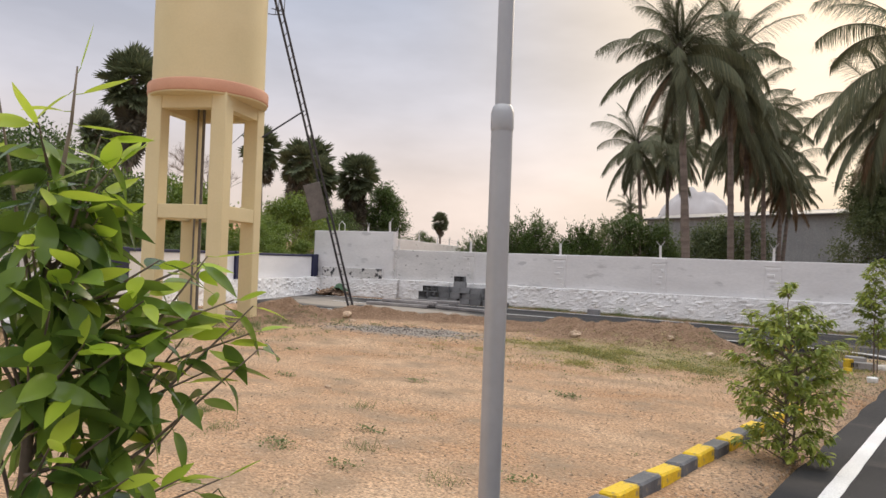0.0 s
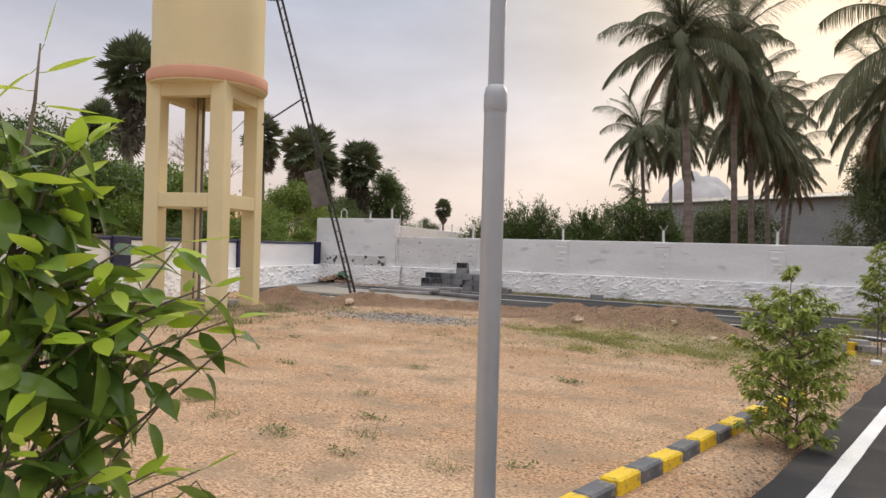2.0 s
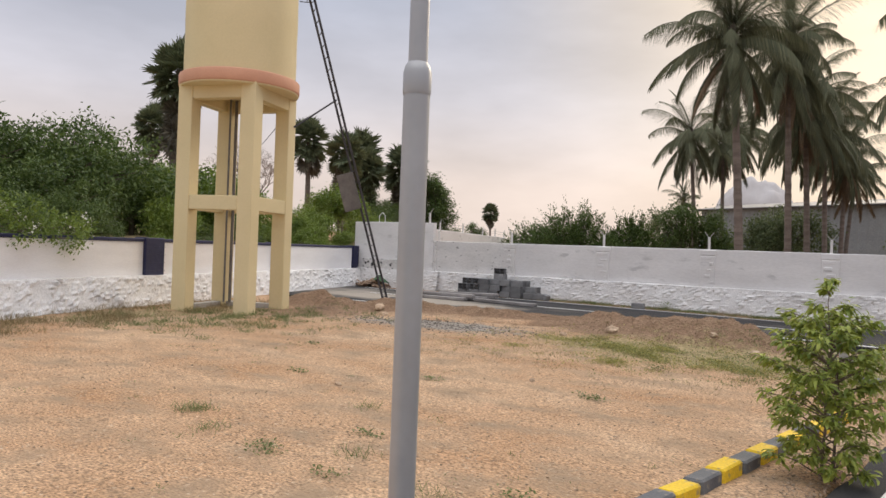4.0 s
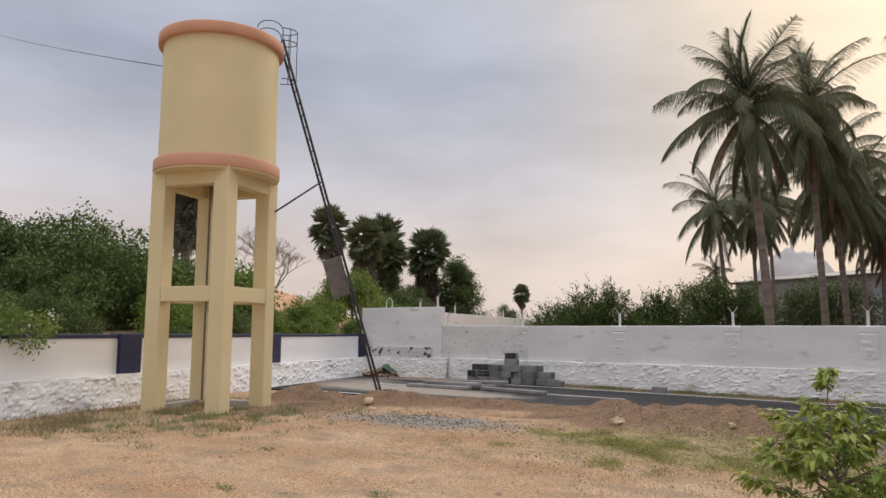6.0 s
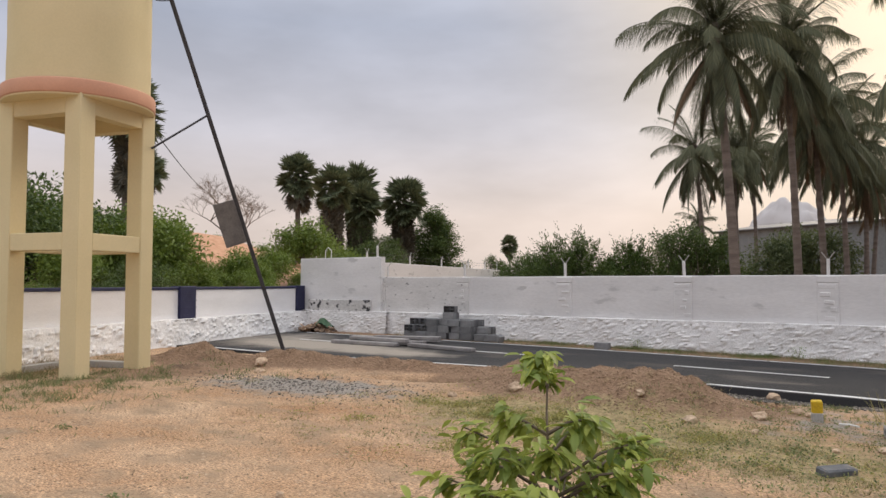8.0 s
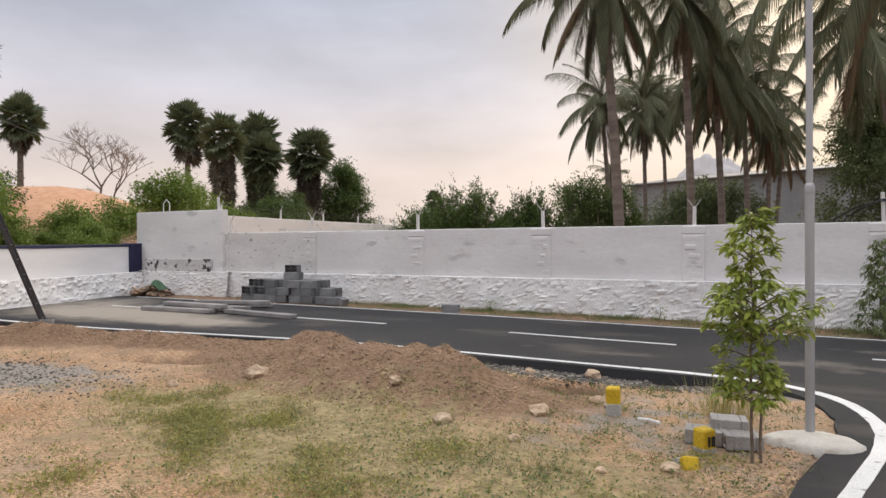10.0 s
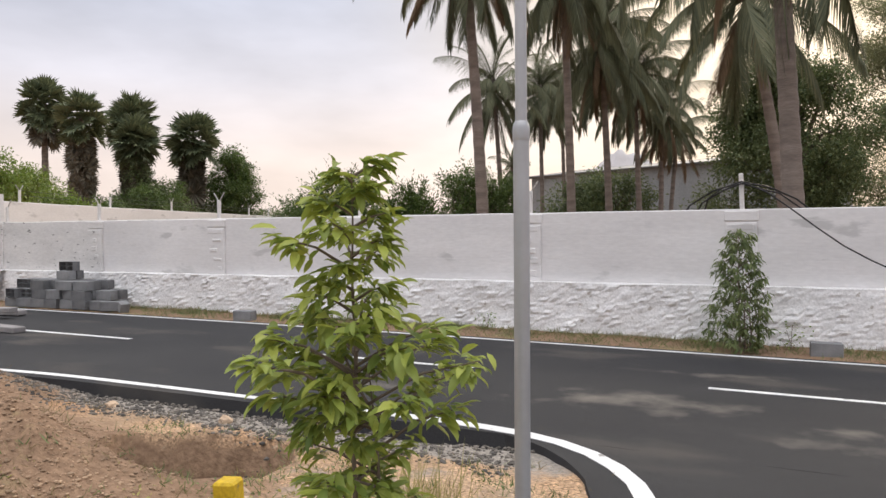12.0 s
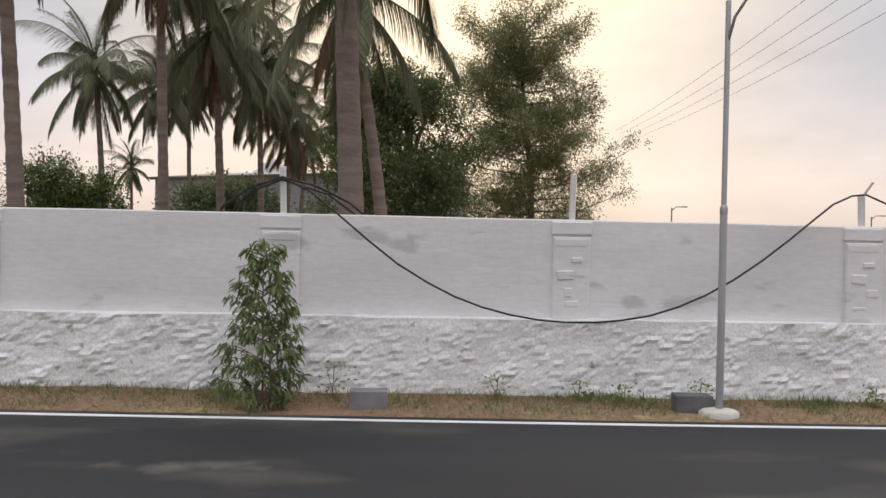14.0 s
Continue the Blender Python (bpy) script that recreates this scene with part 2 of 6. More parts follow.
PALE_CONCRETE = material("pale_concrete", (0.52, 0.485, 0.435), (0.66, 0.62, 0.56), 0.9, 3.0, 40.0, 0.25, spots=((0.42, 0.36, 0.29), 5.0, 0.12, 0.12), grain=0.08)
FLAT_BLOCK = material("dusty_block", (0.30, 0.285, 0.275), (0.42, 0.40, 0.385), 0.92, 4.0, 50.0, 0.5, random_tint=0.12)
BLOCK = material("grey_block", (0.150, 0.152, 0.158), (0.240, 0.240, 0.245), 0.92, 4.0, 70.0, 0.6, random_tint=0.28)
SLAB = material("granite_slab", (0.23, 0.215, 0.215), (0.38, 0.36, 0.355), 0.85, 2.0, 60.0, 0.5, random_tint=0.2)
KERB_YELLOW = material("kerb_yellow", (0.66, 0.43, 0.02), (0.78, 0.53, 0.03), 0.65, 3.0, 40.0, 0.3, spots=((0.34, 0.25, 0.10), 7.0, 0.10))
KERB_BLACK = material("kerb_black", (0.075, 0.080, 0.092), (0.150, 0.155, 0.165), 0.7, 3.0, 40.0, 0.3, spots=((0.26, 0.22, 0.17), 7.0, 0.09))
STONE_YELLOW = material("marker_yellow", (0.52, 0.34, 0.02), (0.64, 0.44, 0.03), 0.7, 5.0, 40.0, 0.3, spots=((0.25, 0.20, 0.12), 8.0, 0.10))
MARK_BLACK = material("black_mark", (0.02, 0.02, 0.02), (0.04, 0.04, 0.04), 0.7, 5.0, 40.0, 0.1)
ROCK = material("field_stone", (0.29, 0.205, 0.140), (0.52, 0.40, 0.29), 0.9, 6.0, 30.0, 0.9, random_tint=0.15, island_tint=0.45)
CLOD = material("soil_clods", (0.22, 0.145, 0.095), (0.40, 0.28, 0.185), 0.95, 3.0, 25.0, 0.6, island_tint=0.3)
GRIT = material("grey_grit", (0.075, 0.070, 0.066), (0.20, 0.175, 0.150), 0.95, 3.0, 25.0, 0.4, island_tint=0.5)
BARK = material("bark", (0.105, 0.085, 0.070), (0.20, 0.165, 0.135), 0.9, 2.0, 20.0, 0.8, stretch=(1, 1, 4))
PALM_BARK = material("palm_bark", (0.135, 0.110, 0.095), (0.235, 0.195, 0.170), 0.9, 1.2, 12.0, 0.9, 4.0, stretch=(1, 1, 5))
TWIG = material("brown_twig", (0.13, 0.10, 0.075), (0.24, 0.19, 0.15), 0.8, 6.0, 40.0, 0.3)
PALE_TWIG = material("pale_twig", (0.24, 0.20, 0.17), (0.34, 0.29, 0.25), 0.85, 6.0, 40.0, 0.3)
SHED_WALL = material("shed_sheet", (0.30, 0.315, 0.325), (0.36, 0.375, 0.385), 0.55, 0.4, 12.0, 0.1, metal=0.1)
SHED_ROOF = material("shed_roof", (0.16, 0.16, 0.165), (0.22, 0.22, 0.225), 0.6, 0.4, 12.0, 0.1)
# rock tones paled to grey: the distance haze is mixed into this colour
HAZED_HILL = material("hazed_hill", (0.38, 0.36, 0.365), (0.52, 0.50, 0.50), 0.9, 6.0, 30.0, 0.9, random_tint=0.15, island_tint=0.35)
CABLE = material("black_cable", (0.018, 0.018, 0.020), (0.028, 0.028, 0.030), 0.5, 6.0, 40.0, 0.05)
CLOTH = material("green_cloth", (0.05, 0.10, 0.06), (0.10, 0.17, 0.10), 0.85, 6.0, 40.0, 0.2)
SACK = material("dusty_rubbish", (0.20, 0.13, 0.09), (0.42, 0.31, 0.22), 0.9, 5.0, 30.0, 0.5, island_tint=0.5)
WHITE_PLASTIC = material("white_plastic", (0.70, 0.70, 0.68), (0.80, 0.79, 0.77), 0.5, 5.0, 40.0, 0.05)
LAMP_GREY = material("lamp_housing", (0.20, 0.20, 0.21), (0.27, 0.27, 0.28), 0.5, 5.0, 40.0, 0.05)

LEAF_FRONT = leaf_material("glossy_leaf", (0.038, 0.085, 0.024), (0.250, 0.370, 0.058), True, 0.32, 0.18)
LEAF_YOUNG = leaf_material("young_leaf", (0.34, 0.50, 0.040), (0.55, 0.66, 0.08), True, 0.42, 0.35)
LEAF_SAPLING = leaf_material("sapling_leaf", (0.135, 0.205, 0.045), (0.450, 0.490, 0.095))
LEAF_CREEPER = leaf_material("creeper_leaf", (0.210, 0.215, 0.065), (0.470, 0.430, 0.150), clear=0.45)
LEAF_DUSTY = leaf_material("dusty_leaf", (0.085, 0.125, 0.045), (0.230, 0.270, 0.105))
LEAF_BUSH = leaf_material("bush_leaf", (0.036, 0.070, 0.020), (0.150, 0.210, 0.055), clear=0.25)
LEAF_BRIGHT = leaf_material("bright_bush_leaf", (0.085, 0.145, 0.022), (0.230, 0.300, 0.060), clear=0.3)
LEAF_DARK = leaf_material("dark_tree_leaf", (0.062, 0.096, 0.044), (0.195, 0.230, 0.098), clear=0.32)
LEAF_DRYISH = leaf_material("feathery_leaf", (0.120, 0.135, 0.070), (0.330, 0.330, 0.170), clear=0.45)
LEAF_PALM = leaf_material("palm_leaf", (0.082, 0.098, 0.064), (0.225, 0.232, 0.135), clear=0.30, rough=0.75)
LEAF_PALM_DRY = leaf_material("dry_palm_leaf", (0.130, 0.090, 0.056), (0.30, 0.21, 0.13), clear=0.2, rough=0.7)
LEAF_FAN_DRY = leaf_material("dry_fan_leaf", (0.060, 0.055, 0.042), (0.150, 0.130, 0.090), clear=0.12, rough=0.6)
LEAF_FAN = leaf_material("fan_leaf", (0.064, 0.088, 0.050), (0.165, 0.190, 0.100), clear=0.22, rough=0.5)
GRASS = leaf_material("grass_blade", (0.20, 0.20, 0.065), (0.46, 0.40, 0.16), clear=0.45)
DRY_GRASS = leaf_material("dry_weed", (0.16, 0.125, 0.060), (0.32, 0.26, 0.14))
FLOWER = leaf_material("pale_flower", (0.60, 0.58, 0.52), (0.78, 0.76, 0.70))


# ---- ground and roads ----
def level(x):
    """The gentle fall of the land from the water tower to the road junction."""
    return 0.1 * math.tanh(-(x + 1) / 9)


def side_line(y):
    """x of the white edge line of the side road."""
    return 0.84 + 0.160 * (y - 16.5)


def road_edge(x):
    """y of the white line on the near edge of the main road."""
    return 19.36 - 0.95 * smoothstep(-5.5, -14.0, x)


def left_wall_x(y):
    return -16.5 - 0.29 * (y - 12.9)


def bump(x, y, cx, cy, rx, ry, turn=0.0):
    c, s = math.cos(turn), math.sin(turn)
    u, w = ((x - cx) * c + (y - cy) * s) / rx, (-(x - cx) * s + (y - cy) * c) / ry
    return math.exp(-(u * u + w * w) * 1.6)


def heap(x, y):
    """Height of the dug-up soil."""
    h = 0.40 * bump(x, y, -4.9, 16.85, 2.1, 1.15, -0.12) + 0.34 * bump(x, y, -6.5, 18.4, 1.2, 0.65) + 0.36 * bump(x, y, -3.3, 16.6, 1.25, 0.8, 0.1)
    h += 0.32 * bump(x, y, -11.6, 16.9, 1.5, 0.7, 0.25) + 0.24 * bump(x, y, -9.3, 17.5, 1.6, 0.5, 0.2) + 0.36 * bump(x, y, -13.9, 16.2, 1.3, 0.8)
    h += 0.15 * bump(x, y, -12.4, 14.9, 0.7, 0.6) + 0.12 * bump(x, y, -7.6, 17.6, 1.0, 0.5)
    return h


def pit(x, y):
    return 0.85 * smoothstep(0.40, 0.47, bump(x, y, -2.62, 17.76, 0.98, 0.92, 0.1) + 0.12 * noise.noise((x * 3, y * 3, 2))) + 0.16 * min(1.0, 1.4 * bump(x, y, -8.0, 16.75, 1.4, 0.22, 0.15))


def verge(x, y):
    """1 on the ground outside the roads, 0 under them."""
    main = smoothstep(road_edge(x) - 0.30, road_edge(x) - 0.22, y) * smoothstep(24.34, 24.26, y) * smoothstep(-19.6, -19.4, x) if x < 60 else 0
    side = smoothstep(side_line(y) - 0.44, side_line(y) - 0.34, x) * smoothstep(side_line(y) + 6.4, side_line(y) + 6.2, x) * smoothstep(20, 19.5, y)
    corner = max(main, side)
    d = math.hypot(x + 0.45, y - 17.75)
    if x > -1.6 and 17.0 < y < 21.0 and d > 1.35:
        corner = max(corner, smoothstep(1.35, 1.5, d))
    return 1 - corner


def land(x, y):
    z = level(x)
    if y < 24.0:
        h = heap(x, y)
        z += h + h * 0.35 * noise.noise((x * 3.1, y * 3.1, 0)) - pit(x, y)
    v = verge(x, y)
    near_main = smoothstep(17.6, 19.0, y) * smoothstep(24.0, 23.0, y) * smoothstep(1.0, -0.5, x)
    z -= 0.07 * near_main * v
    z -= 0.16 * (1 - v)
    z += v * (0.030 * noise.noise((x * 0.55, y * 0.55, 3)) + 0.016 * noise.noise((x * 2.3, y * 2.3, 7)) + 0.007 * noise.noise((x * 7, y * 7, 1)) - 0.02)
    # the bank behind the blue-capped wall, and the bare orange rise on it
    off = (left_wall_x(y) - x) * 0.96
    if off > 0.3:
        far = smoothstep(130, 60, math.hypot(x, y))
        z += 1.45 * smoothstep(0.3, 2.2, off) + far * (1.2 * smoothstep(2, 22, off) + 0.25 * noise.noise((x * 0.2, y * 0.2, 5)))
        z += 2.6 * bump(x, y, -40.5, 35.0, 8.5, 9.0)
    return z


def spaced(parts):
    out = []
    for a, b, step in parts:
        n = max(1, round((b - a) / step))
        out += [a + (b - a) * i / n for i in range(n)]
    return out + [parts[-1][1]]


GX = spaced([(-2500, -400, 300), (-400, -120, 40), (-120, -50, 5), (-50, -17, 1.0), (-17, 1.6, 0.11), (1.6, 12, 0.8), (12, 60, 6), (60, 400, 60), (400, 2500, 300)])
GY = spaced([(-2500, -300, 300), (-300, -40, 40), (-40, 2, 2.0), (2, 5.0, 0.2), (5.0, 19.5, 0.10), (19.5, 24.0, 0.6), (24.0, 25.9, 0.16), (25.9, 70, 1.5), (70, 300, 20), (300, 2500, 300)])
ground_geo = Geo().grid([[(x, y, land(x, y)) for x in GX] for y in GY])


def ground_material():
    mt = material("bare_earth", (0.385, 0.222, 0.117), (0.525, 0.365, 0.235), 0.95, 0.6, 48.0, 1.0, 20.0, spots=((0.30, 0.215, 0.14), 1.7, 0.22, 0.22), grain=0.70, stretch=(0.8, 1.15, 1))
    n, l = mt.node_tree.nodes, mt.node_tree.links
    p = n["Principled BSDF"]
    base = p.inputs["Base Color"].links[0].from_socket
    attr = n.new("ShaderNodeVertexColor")
    attr.layer_name = "soil"
    sep = n.new("ShaderNodeSeparateColor")
    l.new(attr.outputs["Color"], sep.inputs[0])
    tc = n.new("ShaderNodeTexCoord")

    def speck(scale, lo, hi):
        t, r = n.new("ShaderNodeTexNoise"), n.new("ShaderNodeMapRange")
        t.inputs["Scale"].default_value, t.inputs["Detail"].default_value, t.inputs["Roughness"].default_value = scale, 6, 0.65
        l.new(tc.outputs["Object"], t.inputs["Vector"])
        r.inputs["From Min"].default_value, r.inputs["From Max"].default_value = lo, hi
        l.new(t.outputs["Fac"], r.inputs["Value"])
        return r.outputs["Result"]

    def layer(col, channel, tint_a, tint_b, scale, edge, lo=0.75, hi=1.15):
        tint = n.new("ShaderNodeMix")
        tint.data_type = "RGBA"
        tint.inputs["A"].default_value, tint.inputs["B"].default_value = (*tint_a, 1), (*tint_b, 1)
        l.new(speck(scale, 0.35, 0.65), tint.inputs["Factor"])
        # the layer's edge is broken up by noise
        a, m2 = n.new("ShaderNodeMath"), n.new("ShaderNodeMapRange")
        a.operation = "ADD"
        l.new(attr.outputs["Alpha"] if channel == 3 else sep.outputs[channel], a.inputs[0]), l.new(speck(edge, 0.2, 0.8), a.inputs[1])
        m2.inputs["From Min"].default_value, m2.inputs["From Max"].default_value = lo, hi
        l.new(a.outputs[0], m2.inputs["Value"])
        x = n.new("ShaderNodeMix")
        x.data_type = "RGBA"
        l.new(m2.outputs["Result"], x.inputs["Factor"]), l.new(col, x.inputs["A"]), l.new(tint.outputs["Result"], x.inputs["B"])
        return x.outputs["Result"]

    grit = n.new("ShaderNodeMix")
    grit.data_type = "RGBA"
    l.new(speck(13.0, 0.57, 0.68), grit.inputs["Factor"]), l.new(base, grit.inputs["A"])
    grit.inputs["B"].default_value = (0.22, 0.145, 0.092, 1)
    chalk = n.new("ShaderNodeMix")
    chalk.data_type = "RGBA"
    l.new(speck(21.0, 0.60, 0.70), chalk.inputs["Factor"]), l.new(grit.outputs["Result"], chalk.inputs["A"])
    chalk.inputs["B"].default_value = (0.60, 0.47, 0.345, 1)
    col = layer(chalk.outputs["Result"], 2, (0.205, 0.186, 0.168), (0.36, 0.32, 0.275), 30, 3)
    col = layer(col, 0, (0.190, 0.118, 0.074), (0.300, 0.195, 0.125), 16, 4)
    col = layer(col, 1, (0.190, 0.155, 0.075), (0.42, 0.325, 0.175), 9, 5)
    # darkest layer: damp soil on the far verge, plus shade painted into the pit
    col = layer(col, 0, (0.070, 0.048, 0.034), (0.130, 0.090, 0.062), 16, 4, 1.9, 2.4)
    col = layer(col, 3, (0.50, 0.265, 0.155), (0.62, 0.37, 0.24), 3, 1)
    l.new(col, p.inputs["Base Color"])
    return mt


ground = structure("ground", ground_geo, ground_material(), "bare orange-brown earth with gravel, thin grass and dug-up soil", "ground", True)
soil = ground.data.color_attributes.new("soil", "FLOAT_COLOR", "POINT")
soil_values = np.zeros((len(ground.data.vertices), 4), dtype=np.float32)
for i, v in enumerate(ground.data.vertices):
    x, y = v.co.x, v.co.y
    red = min(1.0, heap(x, y) * 9) if y < 24 else 0.0
    # pit depth drives the dark layer, so the hollow's shade is in its colour
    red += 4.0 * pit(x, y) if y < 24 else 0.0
    grass = 0.95 * bump(x, y, -3.6, 14.6, 3.0, 1.7, 0.12) + 0.6 * bump(x, y, -5.7, 15.0, 1.6, 0.8) + 0.5 * bump(x, y, -0.9, 14.2, 1.2, 1.6) + 0.6 * bump(x, y, -14.4, 11.2, 1.2, 3.5)
    grey = 0.9 * bump(x, y, -9.2, 14.9, 2.6, 1.1, 0.1) + smoothstep(18.3, 18.9, y) * smoothstep(20, 19, y) * smoothstep(-6.8, -5.5, x) * 0.9 * smoothstep(1, -0.4, x)
    grey += 0.45 * bump(x, y, -1.1, 16.6, 2.2, 2.2)
    red += 0.75 * bump(x, y, -12.6, 14.6, 1.6, 2.6) + 0.5 * bump(x, y, -2.3, 17.3, 1.3, 0.9) if y < 24 else 0.0
    off, orange = left_wall_x(y) - x, 0.0
    if off > 0.3:
        grass = 0.75 * smoothstep(0.5, 6, off) - 1.7 * bump(x, y, -40.0, 34.5, 11.0, 11.5)
        red, orange = -0.5, 1.3 * bump(x, y, -40.0, 34.5, 11.0, 11.5)
    if y > 24.2:
        red, grass, grey = 1.05 + 0.5 * noise.noise((x * 1.3, y, 6)), 0.1 + 0.6 * noise.noise((x, y, 0)), 0.3
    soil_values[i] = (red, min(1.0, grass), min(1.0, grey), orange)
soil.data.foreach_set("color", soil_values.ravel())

# asphalt: the main road, the side road and the rounded corner between them
CORNER = [(-1.84, 19.36), (-1.35, 19.36), (-0.85, 19.32), (-0.46, 19.26), (-0.12, 19.14), (0.18, 18.95), (0.42, 18.70), (0.60, 18.42), (0.74, 18.06), (0.84, 17.65), (0.885, 17.2), (0.87, 16.8), (0.84, 16.5)]


def corner_x(y):
    """x of the asphalt's edge on the side road and round the corner."""
    pts = [(x, yy) for x, yy in CORNER if x > -1.9]
    if y <= 16.5:
        return side_line(y)
    for (xa, ya), (xb, yb) in zip(pts, pts[1:]):
        if yb <= y <= ya and ya > yb:
            return xb + (xa - xb) * (y - yb) / (ya - yb)
    return -1.84


road_geo = Geo()
xs = spaced([(-19.4, 30, 0.45), (30, 90, 6)])
road_geo.grid([[(x, road_edge(x) - 0.17 + (24.24 - road_edge(x) + 0.17) * k / 12 + 0.02 * noise.noise((x * 2, k, 0)) * (k in (0, 12)), level(x)) for x in xs] for k in range(13)])
road_geo.grid([[(x, road_edge(x) - 0.21, level(x) - 0.15) for x in xs], [(x, road_edge(x) - 0.17 + 0.02 * noise.noise((x * 2, 0, 0)), level(x)) for x in xs]])
ys = spaced([(-40, 0, 4), (0, 16, 0.5), (16, 19.19, 0.12)])
side_rows = []
for y in ys:
    xl = corner_x(y) - 0.36 + 0.05 * noise.noise((y * 1.7, 0, 4)) + 0.03 * noise.noise((y * 6.1, 0, 9))
    side_rows.append([(xl - 0.03, y, level(xl) - 0.15)] + [(xl + (side_line(y) + 6.3 - xl) * k / 16, y, level(xl + (side_line(y) + 6.3 - xl) * k / 16)) for k in range(17)])
road_geo.grid(side_rows)

def dusty_asphalt():
    mt = ASPHALT
    n, l = mt.node_tree.nodes, mt.node_tree.links
    p = n["Principled BSDF"]
    base = p.inputs["Base Color"].links[0].from_socket
    attr, tex, add, edge, x, tc = n.new("ShaderNodeVertexColor"), n.new("ShaderNodeTexNoise"), n.new("ShaderNodeMath"), n.new("ShaderNodeMapRange"), n.new("ShaderNodeMix"), n.new("ShaderNodeTexCoord")
    attr.layer_name = "dust"
    tex.inputs["Scale"].default_value, tex.inputs["Detail"].default_value, tex.inputs["Roughness"].default_value = 1.6, 7, 0.62
    l.new(tc.outputs["Object"], tex.inputs["Vector"])
    add.operation, x.data_type = "ADD", "RGBA"
    l.new(attr.outputs["Color"], add.inputs[0]), l.new(tex.outputs["Fac"], add.inputs[1])
    edge.inputs["From Min"].default_value, edge.inputs["From Max"].default_value, edge.inputs["To Max"].default_value = 0.82, 1.45, 0.9
    l.new(add.outputs[0], edge.inputs["Value"]), l.new(edge.outputs["Result"], x.inputs["Factor"]), l.new(base, x.inputs["A"])
    x.inputs["B"].default_value = (0.34, 0.30, 0.255, 1)
    l.new(x.outputs["Result"], p.inputs["Base Color"])


dusty_asphalt()
road = structure("road", road_geo, ASPHALT, "new black asphalt road with dusty patches and white lines", "road")

dust = road.data.color_attributes.new("dust", "FLOAT_COLOR", "POINT")
dust_values = np.zeros((len(road.data.vertices), 4), dtype=np.float32)
for i, v in enumerate(road.data.vertices):
    x, y = v.co.x, v.co.y
    d = 1.25 * bump(x, y, -14.6, 20.6, 4.6, 1.7) + 0.7 * bump(x, y, -17.6, 22.6, 2.2, 2.0) + 0.75 * bump(x, y, -11.2, 20.2, 1.8, 0.7) + 0.55 * bump(x, y, 0.2, 20.9, 1.7, 0.75) + 0.5 * bump(x, y, 2.3, 20.1, 1.3, 0.7) + 0.4 * bump(x, y, -3.0, 20.4, 2.4, 0.5) + 0.45 * bump(x, y, 0.8, 22.6, 1.8, 0.4)
    dust_values[i] = (d, d, d, 1)
dust.data.foreach_set("color", dust_values.ravel())


def stripe(name, points, width, label):
    """A painted line laid on the asphalt."""
    g = Geo()
    fine = []
    for (xa, ya), (xb, yb) in zip(points, points[1:]):
        k = max(1, round(math.hypot(xb - xa, yb - ya) / 0.25))
        fine += [(xa + (xb - xa) * i / k, ya + (yb - ya) * i / k) for i in range(k)]
    fine.append(points[-1])
    rows = ([], [], [], [])
    for i, (x, y) in enumerate(fine):
        a, b = fine[max(i - 1, 0)], fine[min(i + 1, len(fine) - 1)]
        d = Vector((b[0] - a[0], b[1] - a[1], 0)).normalized()
        s = Vector((-d.y, d.x, 0)) * (width / 2 + 0.006 * noise.noise((x * 5, y * 5, 0)))
        z = level(x)
        for row, p in zip(rows, ((s, 0.001), (s, 0.006), (-s, 0.006), (-s, 0.001))):
            row.append((x + p[0].x, y + p[0].y, z + p[1]))
    return structure(name, g.grid(rows), LINE_PAINT, label, "road marking")


stripe("road_line", [(x, road_edge(x)) for x in spaced([(-16.5, -1.85, 0.5)])], 0.10, "white edge line along the main road").name = "edge_line"
stripe("edge_line_corner", CORNER, 0.135, "white edge line curving round the road corner")
stripe("edge_line_side", [(side_line(y), y) for y in spaced([(-12, 16.5, 0.5)])], 0.13, "white edge line along the side road")
stripe("edge_line_far", [(x, 24.07) for x in spaced([(-18.5, 40, 0.5)])], 0.075, "white edge line beside the boundary wall")
for i in range(-3, 6):
    x0 = 0.84 + 5.75 * i
    stripe("centre_line", [(x0, 21.78), (x0 + 3.0, 21.76)], 0.085, "white centre dash on the main road")

# ---- boundary walls ----
WALL_Y, WALL_TOP, LEDGE = 25.7, 2.03, 0.82
PILLARS = [-16.5, -13.0, -9.38, -5.88, -2.40, 1.06, 4.55, 8.2, 11.7, 15.2, 18.7]


